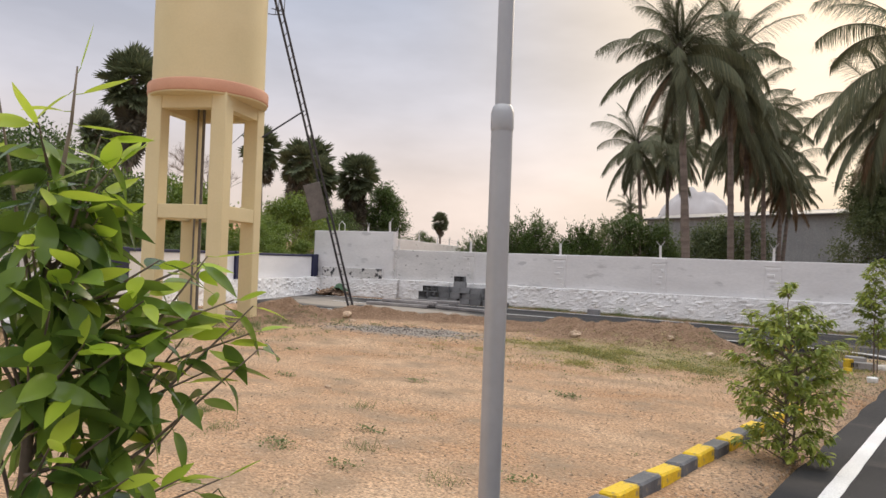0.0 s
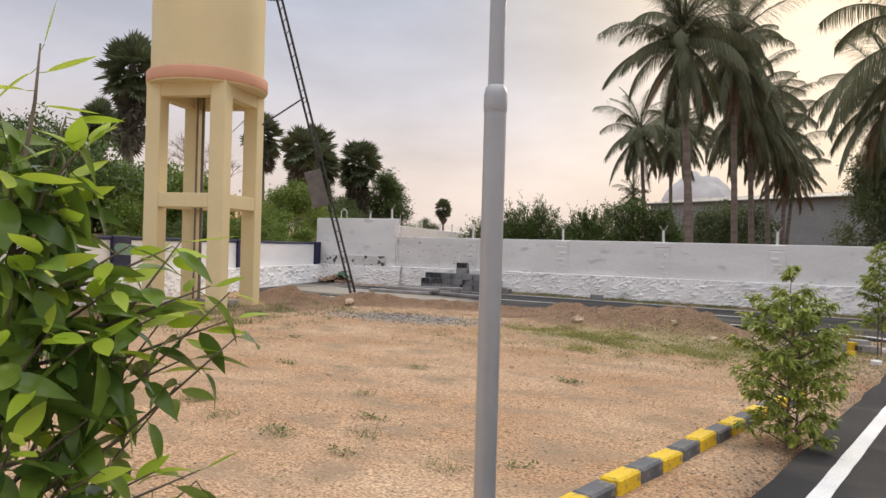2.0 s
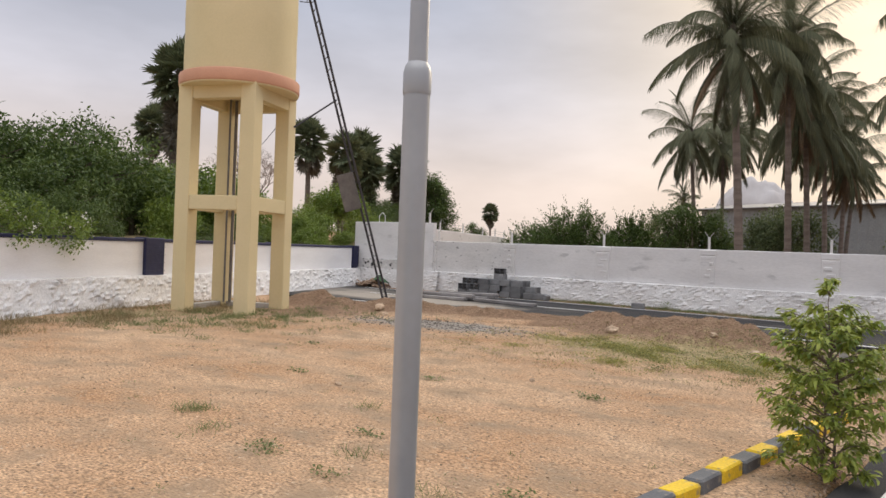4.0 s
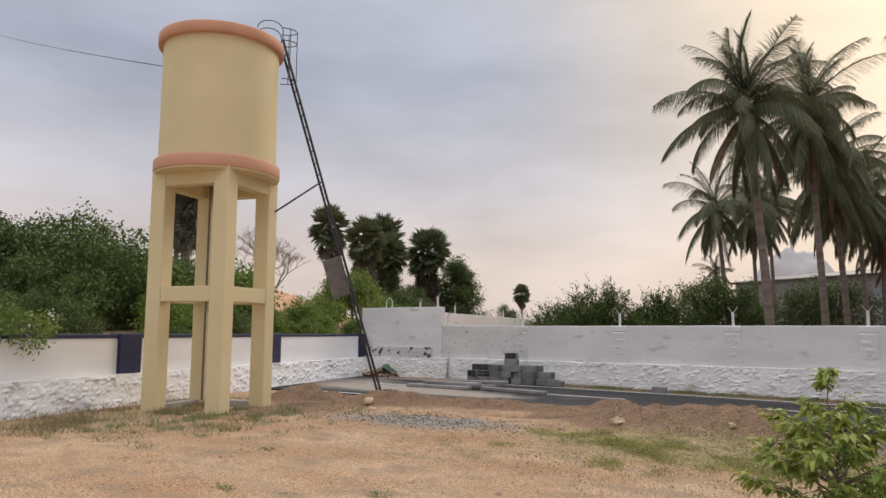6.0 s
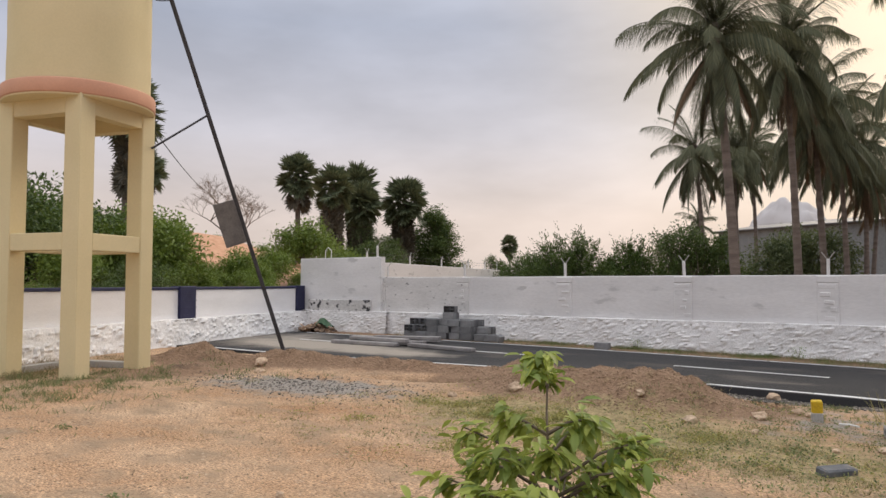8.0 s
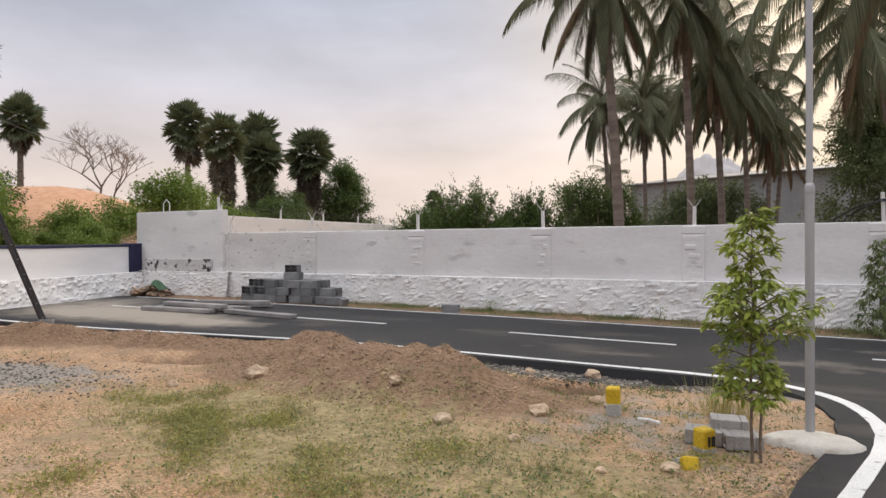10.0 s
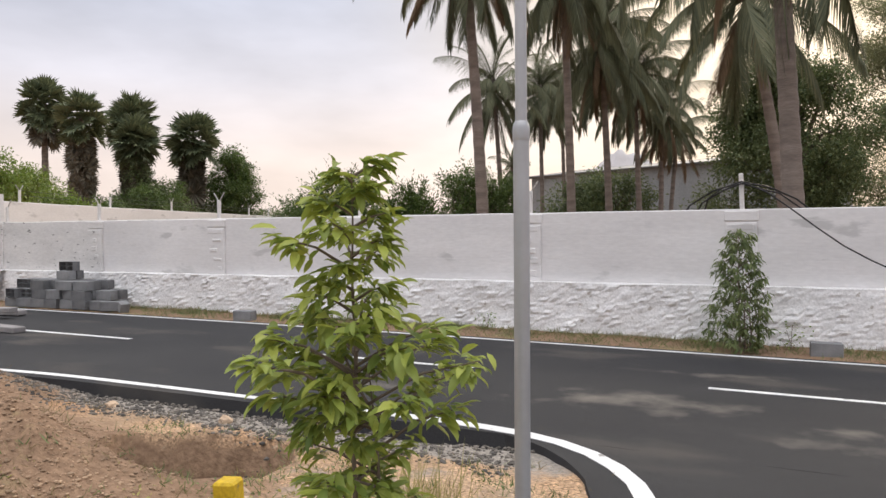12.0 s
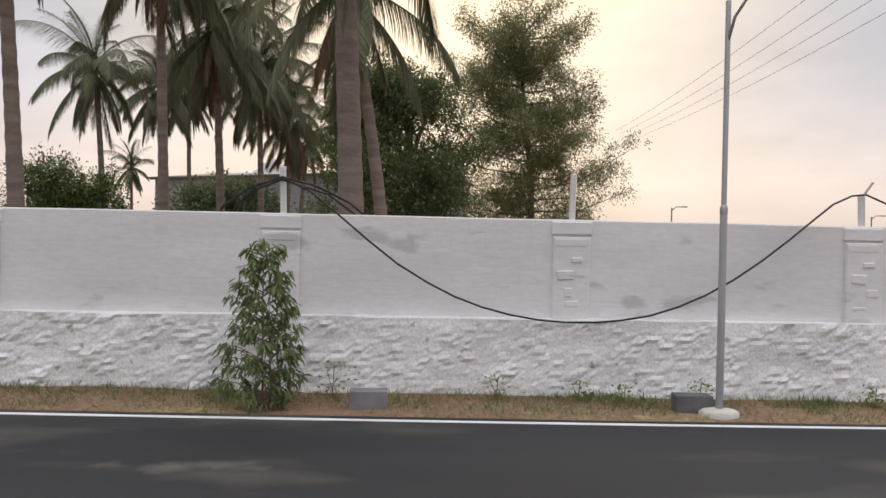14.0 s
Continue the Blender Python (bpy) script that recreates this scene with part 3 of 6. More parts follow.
def rough_face(geo, a, b, z0, z1, out, foot, step=0.05, rise=0.052, seed=0):
    """A rubble face from a to b, bulging by out at the top and foot at the ground, with stones standing proud."""
    a, b = Vector((*a, 0)), Vector((*b, 0))
    d = (b - a).normalized()
    nrm = Vector((d.y, -d.x, 0))
    n, m2 = round((b - a).length / step), max(3, round((z1 - z0) / (step * 0.85)))
    rows = []
    for k in range(m2 + 1):
        row = []
        for i in range(n + 1):
            p = a + (b - a) * i / n
            z = z0 + (z1 - z0) * k / m2
            s = i * step
            w = 0.35 * noise.noise((s * 2.1, z * 3.0, seed + 2))
            cell = noise.voronoi((s * 4.6 + seed + w, z * 9.5 + w, seed))[0]
            stone = min(1.0, (cell[1] - cell[0]) * 2.2) * (0.45 + 0.9 * noise.noise((s * 2.7, z * 4.4, seed + 5)))
            o = foot + (out - foot) * k / m2 + rise * stone + 0.03 * noise.noise((s * 1.2, z * 2, seed))
            zz = z + 0.02 * noise.noise((s * 1.5, k * 0.1, seed + 9)) * (k == m2)
            row.append(tuple(p + nrm * o + Vector((0, 0, zz))))
        rows.append(row)
    # the ledge on top
    rows.append([tuple(a + (b - a) * i / n + Vector((0, 0, z1 + 0.015 + 0.012 * noise.noise((i * 0.2, seed, 0))))) for i in range(n + 1)])
    return geo.grid(rows)


def sheet_wall(geo, a, b, z0, z1, thick, wave=0.012, step=0.3):
    """An upright plastered wall whose top and face waver a little; a to b has the seen face on its right."""
    a, b = Vector((*a, 0)), Vector((*b, 0))
    d = (b - a).normalized()
    nrm = Vector((d.y, -d.x, 0))
    n = max(2, round((b - a).length / step))
    rows = []
    for z, back in ((z0, 0), (z0 + (z1 - z0) * 0.33, 0), (z0 + (z1 - z0) * 0.66, 0), (z1 - 0.015, 0), (z1, 0.015), (z1, thick - 0.015), (z1 - 0.015, thick), (z0, thick)):
        row = []
        for i in range(n + 1):
            p = a + (b - a) * i / n
            w = wave * noise.noise((p.x * 0.9, p.y * 0.9, z * 1.3))
            row.append(tuple(p - nrm * (back + w) + Vector((0, 0, z + (wave * 1.2 * noise.noise((p.x * 0.7, p.y * 0.7, 4)) if z > z1 - 0.05 else 0)))))
        rows.append(row)
    geo.grid(rows)
    for e in (0, n):
        geo.add([r[e] for r in rows], [tuple(range(8))])
    return geo


wall_north = structure("wall_north", sheet_wall(Geo(), (-13.0, WALL_Y), (45, WALL_Y), 0.5, WALL_TOP, 0.2), LIMEWASH, "limewashed boundary wall of plastered blocks", "wall")
put("plinth", rough_face(Geo(), (-16.35, WALL_Y), (18, WALL_Y), -0.2, LEDGE, 0.13, 0.24), RUBBLE, wall_north, "limewashed rubble plinth")
put("plinth", rough_face(Geo(), (18, WALL_Y), (45, WALL_Y), -0.2, LEDGE, 0.13, 0.24, step=0.3), RUBBLE, wall_north)
wall_patched = structure("wall_north_patched", sheet_wall(Geo(), (-16.38, WALL_Y - 0.004), (-13.0, WALL_Y - 0.004), 0.5, WALL_TOP, 0.2), OLD_WASH, "older limewashed wall bay with grey patches showing", "wall")
for px in PILLARS:
    g = Geo()
    top = WALL_TOP + 0.012
    g.box((0.46, 0.06, 1.0), pose(px, WALL_Y - 0.02, LEDGE + 0.5), 0.012)
    g.box((0.40, 0.075, 0.10), pose(px - 0.02, WALL_Y - 0.018, LEDGE + 0.93), 0.012)
    g.box((0.5, 0.05, 0.16), pose(px, WALL_Y - 0.012, WALL_TOP - 0.105), 0.012)
    for k in range(4):
        g.box((random.uniform(0.10, 0.24), 0.05, random.uniform(0.05, 0.12)), pose(px + random.uniform(-0.08, 0.14), WALL_Y - 0.033 - 0.004 * k, LEDGE + 0.16 + 0.19 * k + random.uniform(-0.03, 0.03), 0, random.uniform(-4, 4)), 0.012)
    put("pilaster", g, LIMEWASH if px > -12.9 else OLD_WASH, wall_north if px > -13.1 else wall_patched)

# the taller bay in the corner
wall_tall = structure("wall_corner", sheet_wall(Geo(), (-20.3, 25.46), (-16.38, 25.56), 0.5, 2.75, 0.24), LIMEWASH, "taller limewashed corner wall", "wall")
put("plinth", rough_face(Geo(), (-20.3, 25.46), (-16.0, 25.568), -0.2, LEDGE, 0.15, 0.26, seed=3), RUBBLE, wall_tall)
band = Geo()
sheet_wall(band, (-19.75, 25.36), (-16.8, 25.42), 0.78, 1.22, 0.12)
put("worn_band", band, WORN_WASH, wall_tall, "limewash worn off dark stone in a band")

# neighbour's wall running away behind it
wall_back = structure("wall_back", sheet_wall(Geo(), (-18.9, 25.95), (-25.2, 48.5), 0.0, 2.72, 0.2), LIMEWASH, "limewashed neighbouring wall running away", "wall")

# the wall with blue caps
wall_west = structure("wall_west", sheet_wall(Geo(), (left_wall_x(-14), -14), (left_wall_x(26.3), 26.3), 0.3, 1.63, 0.2), WHITE_PANEL, "white boundary wall with navy coping and posts", "wall")


def along(y, out=0.0):
    """A pose on the west wall's face at y, its x along the wall."""
    return pose(left_wall_x(y) + 0.96 * out, y + 0.278 * out, 0, 0, 0, math.degrees(math.atan2(1, -0.29)))


cap = Geo()
cap.box((42.0, 0.27, 0.085), along(6.2, -0.1) @ pose(0, 0, 1.665), 0.015)
put("coping", cap, NAVY, wall_west, "navy painted coping")
for y in (1.0, 7.0, 13.02, 19.0, 25.25):
    g = Geo()
    g.box((0.72, 0.36, 1.02), along(y, -0.1) @ pose(0, 0, 1.22), 0.02)
    for k in range(4):
        g.box((0.735, 0.375, 0.01), along(y, -0.1) @ pose(0, 0, 0.9 + 0.2 * k), 0.003)
    put("post", g, NAVY, wall_west, "navy painted block post")
put("plinth", rough_face(Geo(), (left_wall_x(4), 4), (left_wall_x(25.2), 25.2), -0.15, 0.78, 0.20, 0.50, step=0.06, rise=0.10, seed=7), RUBBLE, wall_west, "bulging limewashed rubble plinth")
put("plinth", rough_face(Geo(), (left_wall_x(-14), -14), (left_wall_x(4), 4), -0.15, 0.78, 0.20, 0.50, step=0.3, rise=0.055, seed=7), RUBBLE, wall_west)

# the plain sides that close the place behind the camera
wall_south = structure("wall_south", sheet_wall(Geo(), (-9, -14), (45, -14), -0.3, 2.0, 0.2, step=2.0), LIMEWASH, "plain limewashed boundary wall", "wall")


# ---- water tower ----
def make_tower():
    tower = thing("water_tower", pose(-14.18, 13.58, level(-14.18), 0, 0, 17.3), "cream concrete water tower with salmon bands on four legs", "water tower")
    h = 1.628 / 2
    for sx in (-1, 1):
        for sy in (-1, 1):
            g = Geo().box((0.37, 0.37, 5.45), pose(sx * h, sy * h, 2.60), 0.015)
            put("leg", g, CREAM, tower)
    for z, t in ((2.50, 0.33), (5.08, 0.38)):
        for s in (-1, 1):
            put("beam", Geo().box((1.628 - 0.37, 0.26, t), pose(0, s * (h + 0.04), z), 0.012), CREAM, tower)
            put("beam", Geo().box((0.26, 1.628 - 0.37, t), pose(s * (h + 0.04), 0, z), 0.012), CREAM, tower)
    put("floor_slab", Geo().lathe([(0, 5.185), (1.372, 5.185), (1.385, 5.202), (1.385, 5.224)], 72), CREAM, tower, "", None, True)
    put("lower_band", Geo().lathe([(1.375, 5.22), (1.398, 5.232), (1.405, 5.25), (1.405, 5.48), (1.395, 5.50), (1.31, 5.528)], 72), PINK, tower, "salmon painted ring", None, True)
    put("tank", Geo().lathe([(1.303, 5.50)] + [(1.303 + 0.004 * math.sin(k * 1.7), 5.62 + 0.29 * k) for k in range(10)] + [(1.303, 8.26)], 72), CREAM, tower, "round cream painted tank", None, True)
    put("top_band", Geo().lathe([(1.30, 8.195), (1.40, 8.205), (1.42, 8.225), (1.425, 8.42), (1.41, 8.45), (1.36, 8.465)], 72), PINK, tower, "salmon painted ring", None, True)
    put("roof", Geo().lathe([(1.365, 8.455), (1.34, 8.475), (0.9, 8.54), (0.4, 8.585), (0, 8.595)], 48), CREAM, tower, "", None, True)
    put("down_pipe", Geo().tube([(-0.52, h - 0.1, 0.1), (-0.52, h - 0.1, 5.25)], 0.038, 10), PIPE, tower, "thin grey pipe")
    put("down_pipe", Geo().tube([(-0.60, h - 0.24, 0.1), (-0.60, h - 0.24, 5.25)], 0.025, 10), PIPE, tower, "thin grey pipe")
    put("foot_beam", Geo().box((1.25, 0.2, 0.16), pose(0, h, 0.03), 0.012), CONCRETE, tower)
    put("foot_beam", Geo().box((0.2, 1.25, 0.16), pose(-h, 0, 0.03), 0.012), CONCRETE, tower)
    return tower


make_tower()

FOOT, HEAD = Vector((-12.67, 17.76, level(-12.67) - 0.02)), Vector((-13.30, 14.62, 8.72))


def make_ladder():
    ladder = thing("ladder", Matrix.Translation(FOOT), "long dark steel ladder leaning on the water tower", "ladder")
    run = HEAD - FOOT
    across = Vector((-0.80, 0.60, 0))
    half = across * 0.23
    up = run.normalized()
    nrm = up.cross(across).normalized()
    turn = Matrix((up.cross(nrm) * -1, nrm, up)).transposed().to_4x4()
    for s in (-1, 1):
        put("rail", Geo().box((0.02, 0.06, run.length), Matrix.Translation(run / 2 + half * s) @ turn, 0.004), DARK_STEEL, ladder)
    for k in range(1, 31):
        p = run * (k / 31)
        put("rung", Geo().tube([p - half, p + half], 0.011, 6), DARK_STEEL, ladder)
    # safety hoops at the head
    out = Vector((nrm.x, nrm.y, 0)).normalized()
    if out.dot(Vector((0, 1, 0))) < 0:
        out = -out
    hoops = []
    for lift in (-0.95, 0.0, 0.30):
        c = run + Vector((0, 0, lift))
        pts = []
        for k in range(13):
            a = math.pi * k / 12
            pts.append(c + across * 0.22 * math.cos(a) + out * 0.36 * math.sin(a))
        hoops.append(pts)
        put("hoop", Geo().tube(pts, 0.012, 6), DARK_STEEL, ladder)
    for k in (2, 6, 10):
        put("hoop_bar", Geo().tube([hp[k] for hp in hoops], 0.010, 6), DARK_STEEL, ladder)
    for s in (-1, 1):
        arch = [run + half * s]
        for k in range(9):
            a = math.pi * k / 8
            arch.append(run + half * s + Vector((0, 0, 0.22 + 0.22 * math.sin(a))) - out * (0.30 - 0.30 * math.cos(a)))
        put("hand_rail", Geo().tube(arch, 0.012, 6), DARK_STEEL, ladder)
    # the strut to the tower's leg
    mid = run * 0.625
    put("strut", Geo().tube([mid, Vector((-13.47, 14.72, 4.62)) - FOOT], 0.022, 8), DARK_STEEL, ladder)
    # sheet-metal guard folded out beside the lower ladder
    side = (Vector((-0.55, -0.83, 0)) - up * up.dot(Vector((-0.55, -0.83, 0)))).normalized()
    face = Matrix((side, up.cross(side), up)).transposed().to_4x4()
    g = Geo().box((0.46, 0.025, 1.0), Matrix.Translation(run * 0.365 + side * 0.27) @ face, 0.006)
    put("guard_plate", g, PIPE, ladder, "dark sheet-metal guard plate")
    put("base_pad", Geo().box((0.9, 0.55, 0.10), pose(0.1, 0.02, 0.03, 0, 0, 12), 0.02), PALE_CONCRETE, ladder, "pale concrete footing")
    return ladder


make_ladder()

# ---- lamp posts ----
def make_lamp_post(x, y, group, arm=None):
    z = level(x) - 0.02
    post = thing("lamp_post", pose(x, y, z), "galvanised steel lamp post with a stepped collar", "lamp post", group)
    put("lower_tube", Geo().tube([(0, 0, 0.0), (0, 0, 2.20)], 0.039, 20, False), STEEL, post, "", None, True)
    put("collar", Geo().lathe([(0.0395, 2.17), (0.0415, 2.18), (0.0415, 2.235), (0.036, 2.255), (0.0295, 2.265)], 24), STEEL, post, "", None, True)
    put("upper_tube", Geo().tube([(0, 0, 2.20), (0, 0, 4.45)], 0.0285, 20, False), STEEL, post, "", None, True)
    d = Vector(arm).normalized()
    pts = [Vector((0, 0, 4.0)), Vector((0, 0, 4.25)) + d * 0.10, Vector((0, 0, 4.42)) + d * 0.30, Vector((0, 0, 4.50)) + d * 0.62]
    arm_part = put("arm", Geo().tube(pts, 0.017, 10), STEEL, post, "", None, True)
    ang = math.degrees(math.atan2(d.y, d.x))
    put("lamp_head", Geo().box((0.34, 0.13, 0.05), Matrix.Translation(pts[-1] + d * 0.14 + Vector((0, 0, 0.005))) @ pose(0, 0, 0, 0, -8, ang), 0.018), LAMP_GREY, arm_part, "flat grey lamp head")
    return post


make_lamp_post(-1.70, 3.33, "lamp posts by the road", (1, 0.1, 0))
make_lamp_post(0.32, 16.80, "lamp posts by the road", (1, 0.1, 0))
make_lamp_post(5.94, 24.60, "lamp posts by the road", (0.3, -1, 0))
for px, py in ((0.36, 16.62), (5.94, 24.60), (-1.70, 3.33)):
    g = Geo()
    n = 18
    ring = [(1 + 0.14 * noise.noise((k * 1.3, px, 0))) for k in range(n)]
    r0, r1 = (0.40, 0.30) if px > -1 and px < 2 else (0.22, 0.16)
    rows = []
    for s, hh in ((1.0, -0.06), (0.97, 0.025), (0.8, 0.05), (0.4, 0.062), (0.0, 0.065)):
        rows.append([(px + r0 * s * ring[k % n] * math.cos(2 * math.pi * k / n), py + r1 * s * ring[k % n] * math.sin(2 * math.pi * k / n), level(px) + hh) for k in range(n + 1)])
    tagged(put("concrete_footing", g.grid(rows), PALE_CONCRETE, None, "", None, True), "rough round concrete footing under a lamp post", "footing", "lamp post footings")


# ---- plant tools ----
DIAMOND = (np.array([(0, 0, 0), (0.45, 0.5, 0.06), (1, 0, -0.05), (0.45, -0.5, 0.06)], dtype=float), [(0, 1, 2, 3)])
BLADE = (np.array([(0, 0.5, 0), (0, -0.5, 0), (0.55, 0.38, -0.03), (0.55, -0.38, -0.03), (1, 0, -0.16)], dtype=float), [(0, 1, 3, 2), (2, 3, 4)])
LEAF = (
    np.array([(0, 0, 0), (0.10, 0.02, 0.0), (0.10, -0.02, 0.0), (0.32, 0.40, 0.05), (0.32, 0, -0.01), (0.32, -0.40, 0.05), (0.62, 0.46, 0.01), (0.62, 0, -0.06), (0.62, -0.46, 0.01), (0.86, 0.27, -0.09), (0.86, 0, -0.13), (0.86, -0.27, -0.09), (1.0, 0, -0.24)], dtype=float),
    [(0, 2, 1), (1, 2, 5, 4), (1, 4, 3), (4, 5, 8, 7), (3, 4, 7, 6), (7, 8, 11, 10), (6, 7, 10, 9), (10, 11, 12), (9, 10, 12)],
)


def scatter(name, shape, pos, along_dir, up, length, width, mat, smooth=False):
    """One mesh of many small leaves: each a copy of shape, from pos along along_dir, its upper side towards up."""
    tv, tf = shape
    pos, d, u = np.asarray(pos, float), np.asarray(along_dir, float), np.asarray(up, float)
    d /= np.linalg.norm(d, axis=1, keepdims=True) + 1e-9
    s = np.cross(u, d)
    s /= np.linalg.norm(s, axis=1, keepdims=True) + 1e-9
    u = np.cross(d, s)
    length, width = np.broadcast_to(length, len(pos)), np.broadcast_to(width, len(pos))
    v = pos[:, None] + d[:, None] * (tv[None, :, 0, None] * length[:, None, None]) + s[:, None] * (tv[None, :, 1, None] * width[:, None, None]) + u[:, None] * (tv[None, :, 2, None] * length[:, None, None])
    k = len(tv)
    faces = []
    for f in tf:
        a = np.array(f)[None] + (np.arange(len(pos)) * k)[:, None]
        faces += a.tolist()
    me = bpy.data.meshes.new(name)
    me.from_pydata(v.reshape(-1, 3).tolist(), [], faces)
    me.materials.append(mat)
    if smooth:
        me.shade_smooth()
    return me


def ball_dirs(rng, n):
    d = rng.normal(size=(n, 3))
    return d / np.linalg.norm(d, axis=1, keepdims=True)


def crown_mesh(name, blobs, n, size, mat, rng, shape=DIAMOND, droop=0.25, wide=0.5, shell=0.55):
    """Leaves in clumps: blobs are (x, y, z, rx, ry, rz); sprigs within each, leaves round each sprig, gaps between."""
    vol = np.array([b[3] * b[4] * b[5] for b in blobs]) ** 0.75
    pos, dirs = [], []
    for b, w in zip(blobs, vol / vol.sum()):
        m2 = max(12, int(n * w))
        sprigs = max(4, m2 // 22)
        o = ball_dirs(rng, sprigs)
        r = shell + (1.06 - shell) * rng.random((sprigs, 1)) ** 0.8
        r *= 1 + 0.25 * (rng.random((sprigs, 1)) < 0.12)
        c = np.array(b[:3]) + o * r * np.array(b[3:])
        own = rng.integers(0, sprigs, m2)
        q = rng.normal(size=(m2, 3)) * size * 1.15
        pos.append(c[own] + q)
        dd = o[own] * 0.8 + rng.normal(size=(m2, 3)) * 0.75
        dd[:, 2] -= droop
        dirs.append(dd)
    pos, dirs = np.concatenate(pos), np.concatenate(dirs)
    up = rng.normal(size=pos.shape) * 0.6 + (0, 0, 1)
    ln = size * (0.65 + 0.7 * rng.random(len(pos)))
    return scatter(name, shape, pos, dirs, up, ln, ln * wide, mat)


def limbs(points_to, base_r, height, rng, lean=(0, 0)):
    """Trunk and limbs, tapered and bent, up to the points given."""
    g = Geo()
    fork = Vector((lean[0], lean[1], height))
    g.tube([(0, 0, -0.3), (lean[0] * 0.3, lean[1] * 0.3, height * 0.5), fork], [base_r * 1.25, base_r, base_r * 0.75], 9)
    for p in points_to:
        p = Vector(p)
        a = Vector((lean[0] * 0.7, lean[1] * 0.7, min(height, max(0.2 * height, p.z * rng.uniform(0.6, 0.8)))))
        mid = a.lerp(p, 0.5) + Vector(rng.normal(size=3)) * 0.08 * (p - a).length
        g.tube([a, mid, p], [base_r * 0.55, base_r * 0.32, base_r * 0.08], 6)
        for k in range(3):
            q = p + Vector(rng.normal(size=3)) * 0.10 * (p - a).length
            g.tube([mid.lerp(p, 0.3), mid.lerp(q, 0.7), q], [base_r * 0.2, base_r * 0.12, base_r * 0.04], 4)
    return g


# ---- coconut palms ----
def frond_mesh(name, e0, e1, length, rng, mat, n=104, hang=0.5):
    """A feathered frond that leaves the crown at e0 degrees and ends at e1; x is outward."""
    pts, p = [], Vector((0, 0, 0))
    steps = 14
    for i in range(steps + 1):
        pts.append(p.copy())
        a = radians(e0 + (e1 - e0) * (i / steps) ** 1.25)
        p += Vector((math.cos(a), 0, math.sin(a))) * (length / steps)
    g = Geo().tube(pts, [0.032 * (1 - 0.85 * i / steps) + 0.003 for i in range(steps + 1)], 5)
    pos, dirs, ups, ln = [], [], [], []
    for side in (-1, 1):
        for k in range(n):
            s = 0.10 + 0.89 * (k + rng.random() * 0.6) / n
            f = s * steps
            i = min(int(f), steps - 1)
            c = pts[i].lerp(pts[i + 1], f - i)
            t = (pts[i + 1] - pts[i]).normalized()
            lay = (0.45 + 0.75 * s)
            d = t * lay + Vector((0, side * 0.85, 0)) + Vector((0, 0, -hang * (0.6 + 0.8 * rng.random())))
            pos.append(c), dirs.append(d)
            ups.append(Vector((0, 0, 1)) + t * 0.2)
            ln.append(length * 0.21 * (0.45 + 0.9 * math.sin(math.pi * min(1, 0.12 + 0.85 * s))) * rng.uniform(0.8, 1.1))
    leaf = scatter(name, BLADE, [tuple(q) for q in pos], [tuple(q) for q in dirs], [tuple(q) for q in ups], np.array(ln), 0.029 * length / 4, mat)
    g.add([tuple(v.co) for v in leaf.vertices], [tuple(f.vertices) for f in leaf.polygons])
    bpy.data.meshes.remove(leaf)
    return g.mesh(name, mat)


rng = np.random.default_rng(5)
FRONDS = [
    ("up", frond_mesh("frond_upright", 86, 48, 3.6, rng, LEAF_PALM, hang=0.25)),
    ("high", frond_mesh("frond_high", 68, 2, 4.2, rng, LEAF_PALM, hang=0.6)),
    ("mid", frond_mesh("frond_mid", 46, -38, 4.4, rng, LEAF_PALM, hang=1.0)),
    ("mid2", frond_mesh("frond_mid_b", 26, -66, 4.3, rng, LEAF_PALM, hang=1.2)),
    ("low", frond_mesh("frond_low", -12, -82, 4.3, rng, LEAF_PALM, hang=1.3)),
    ("low2", frond_mesh("frond_hanging", -46, -88, 4.2, rng, LEAF_PALM, hang=1.4)),
    ("skirt", frond_mesh("frond_skirt", -68, -90, 4.1, rng, LEAF_PALM, hang=1.5)),
    ("dry", frond_mesh("frond_dry", -60, -90, 3.8, rng, LEAF_PALM_DRY, hang=1.4)),
]


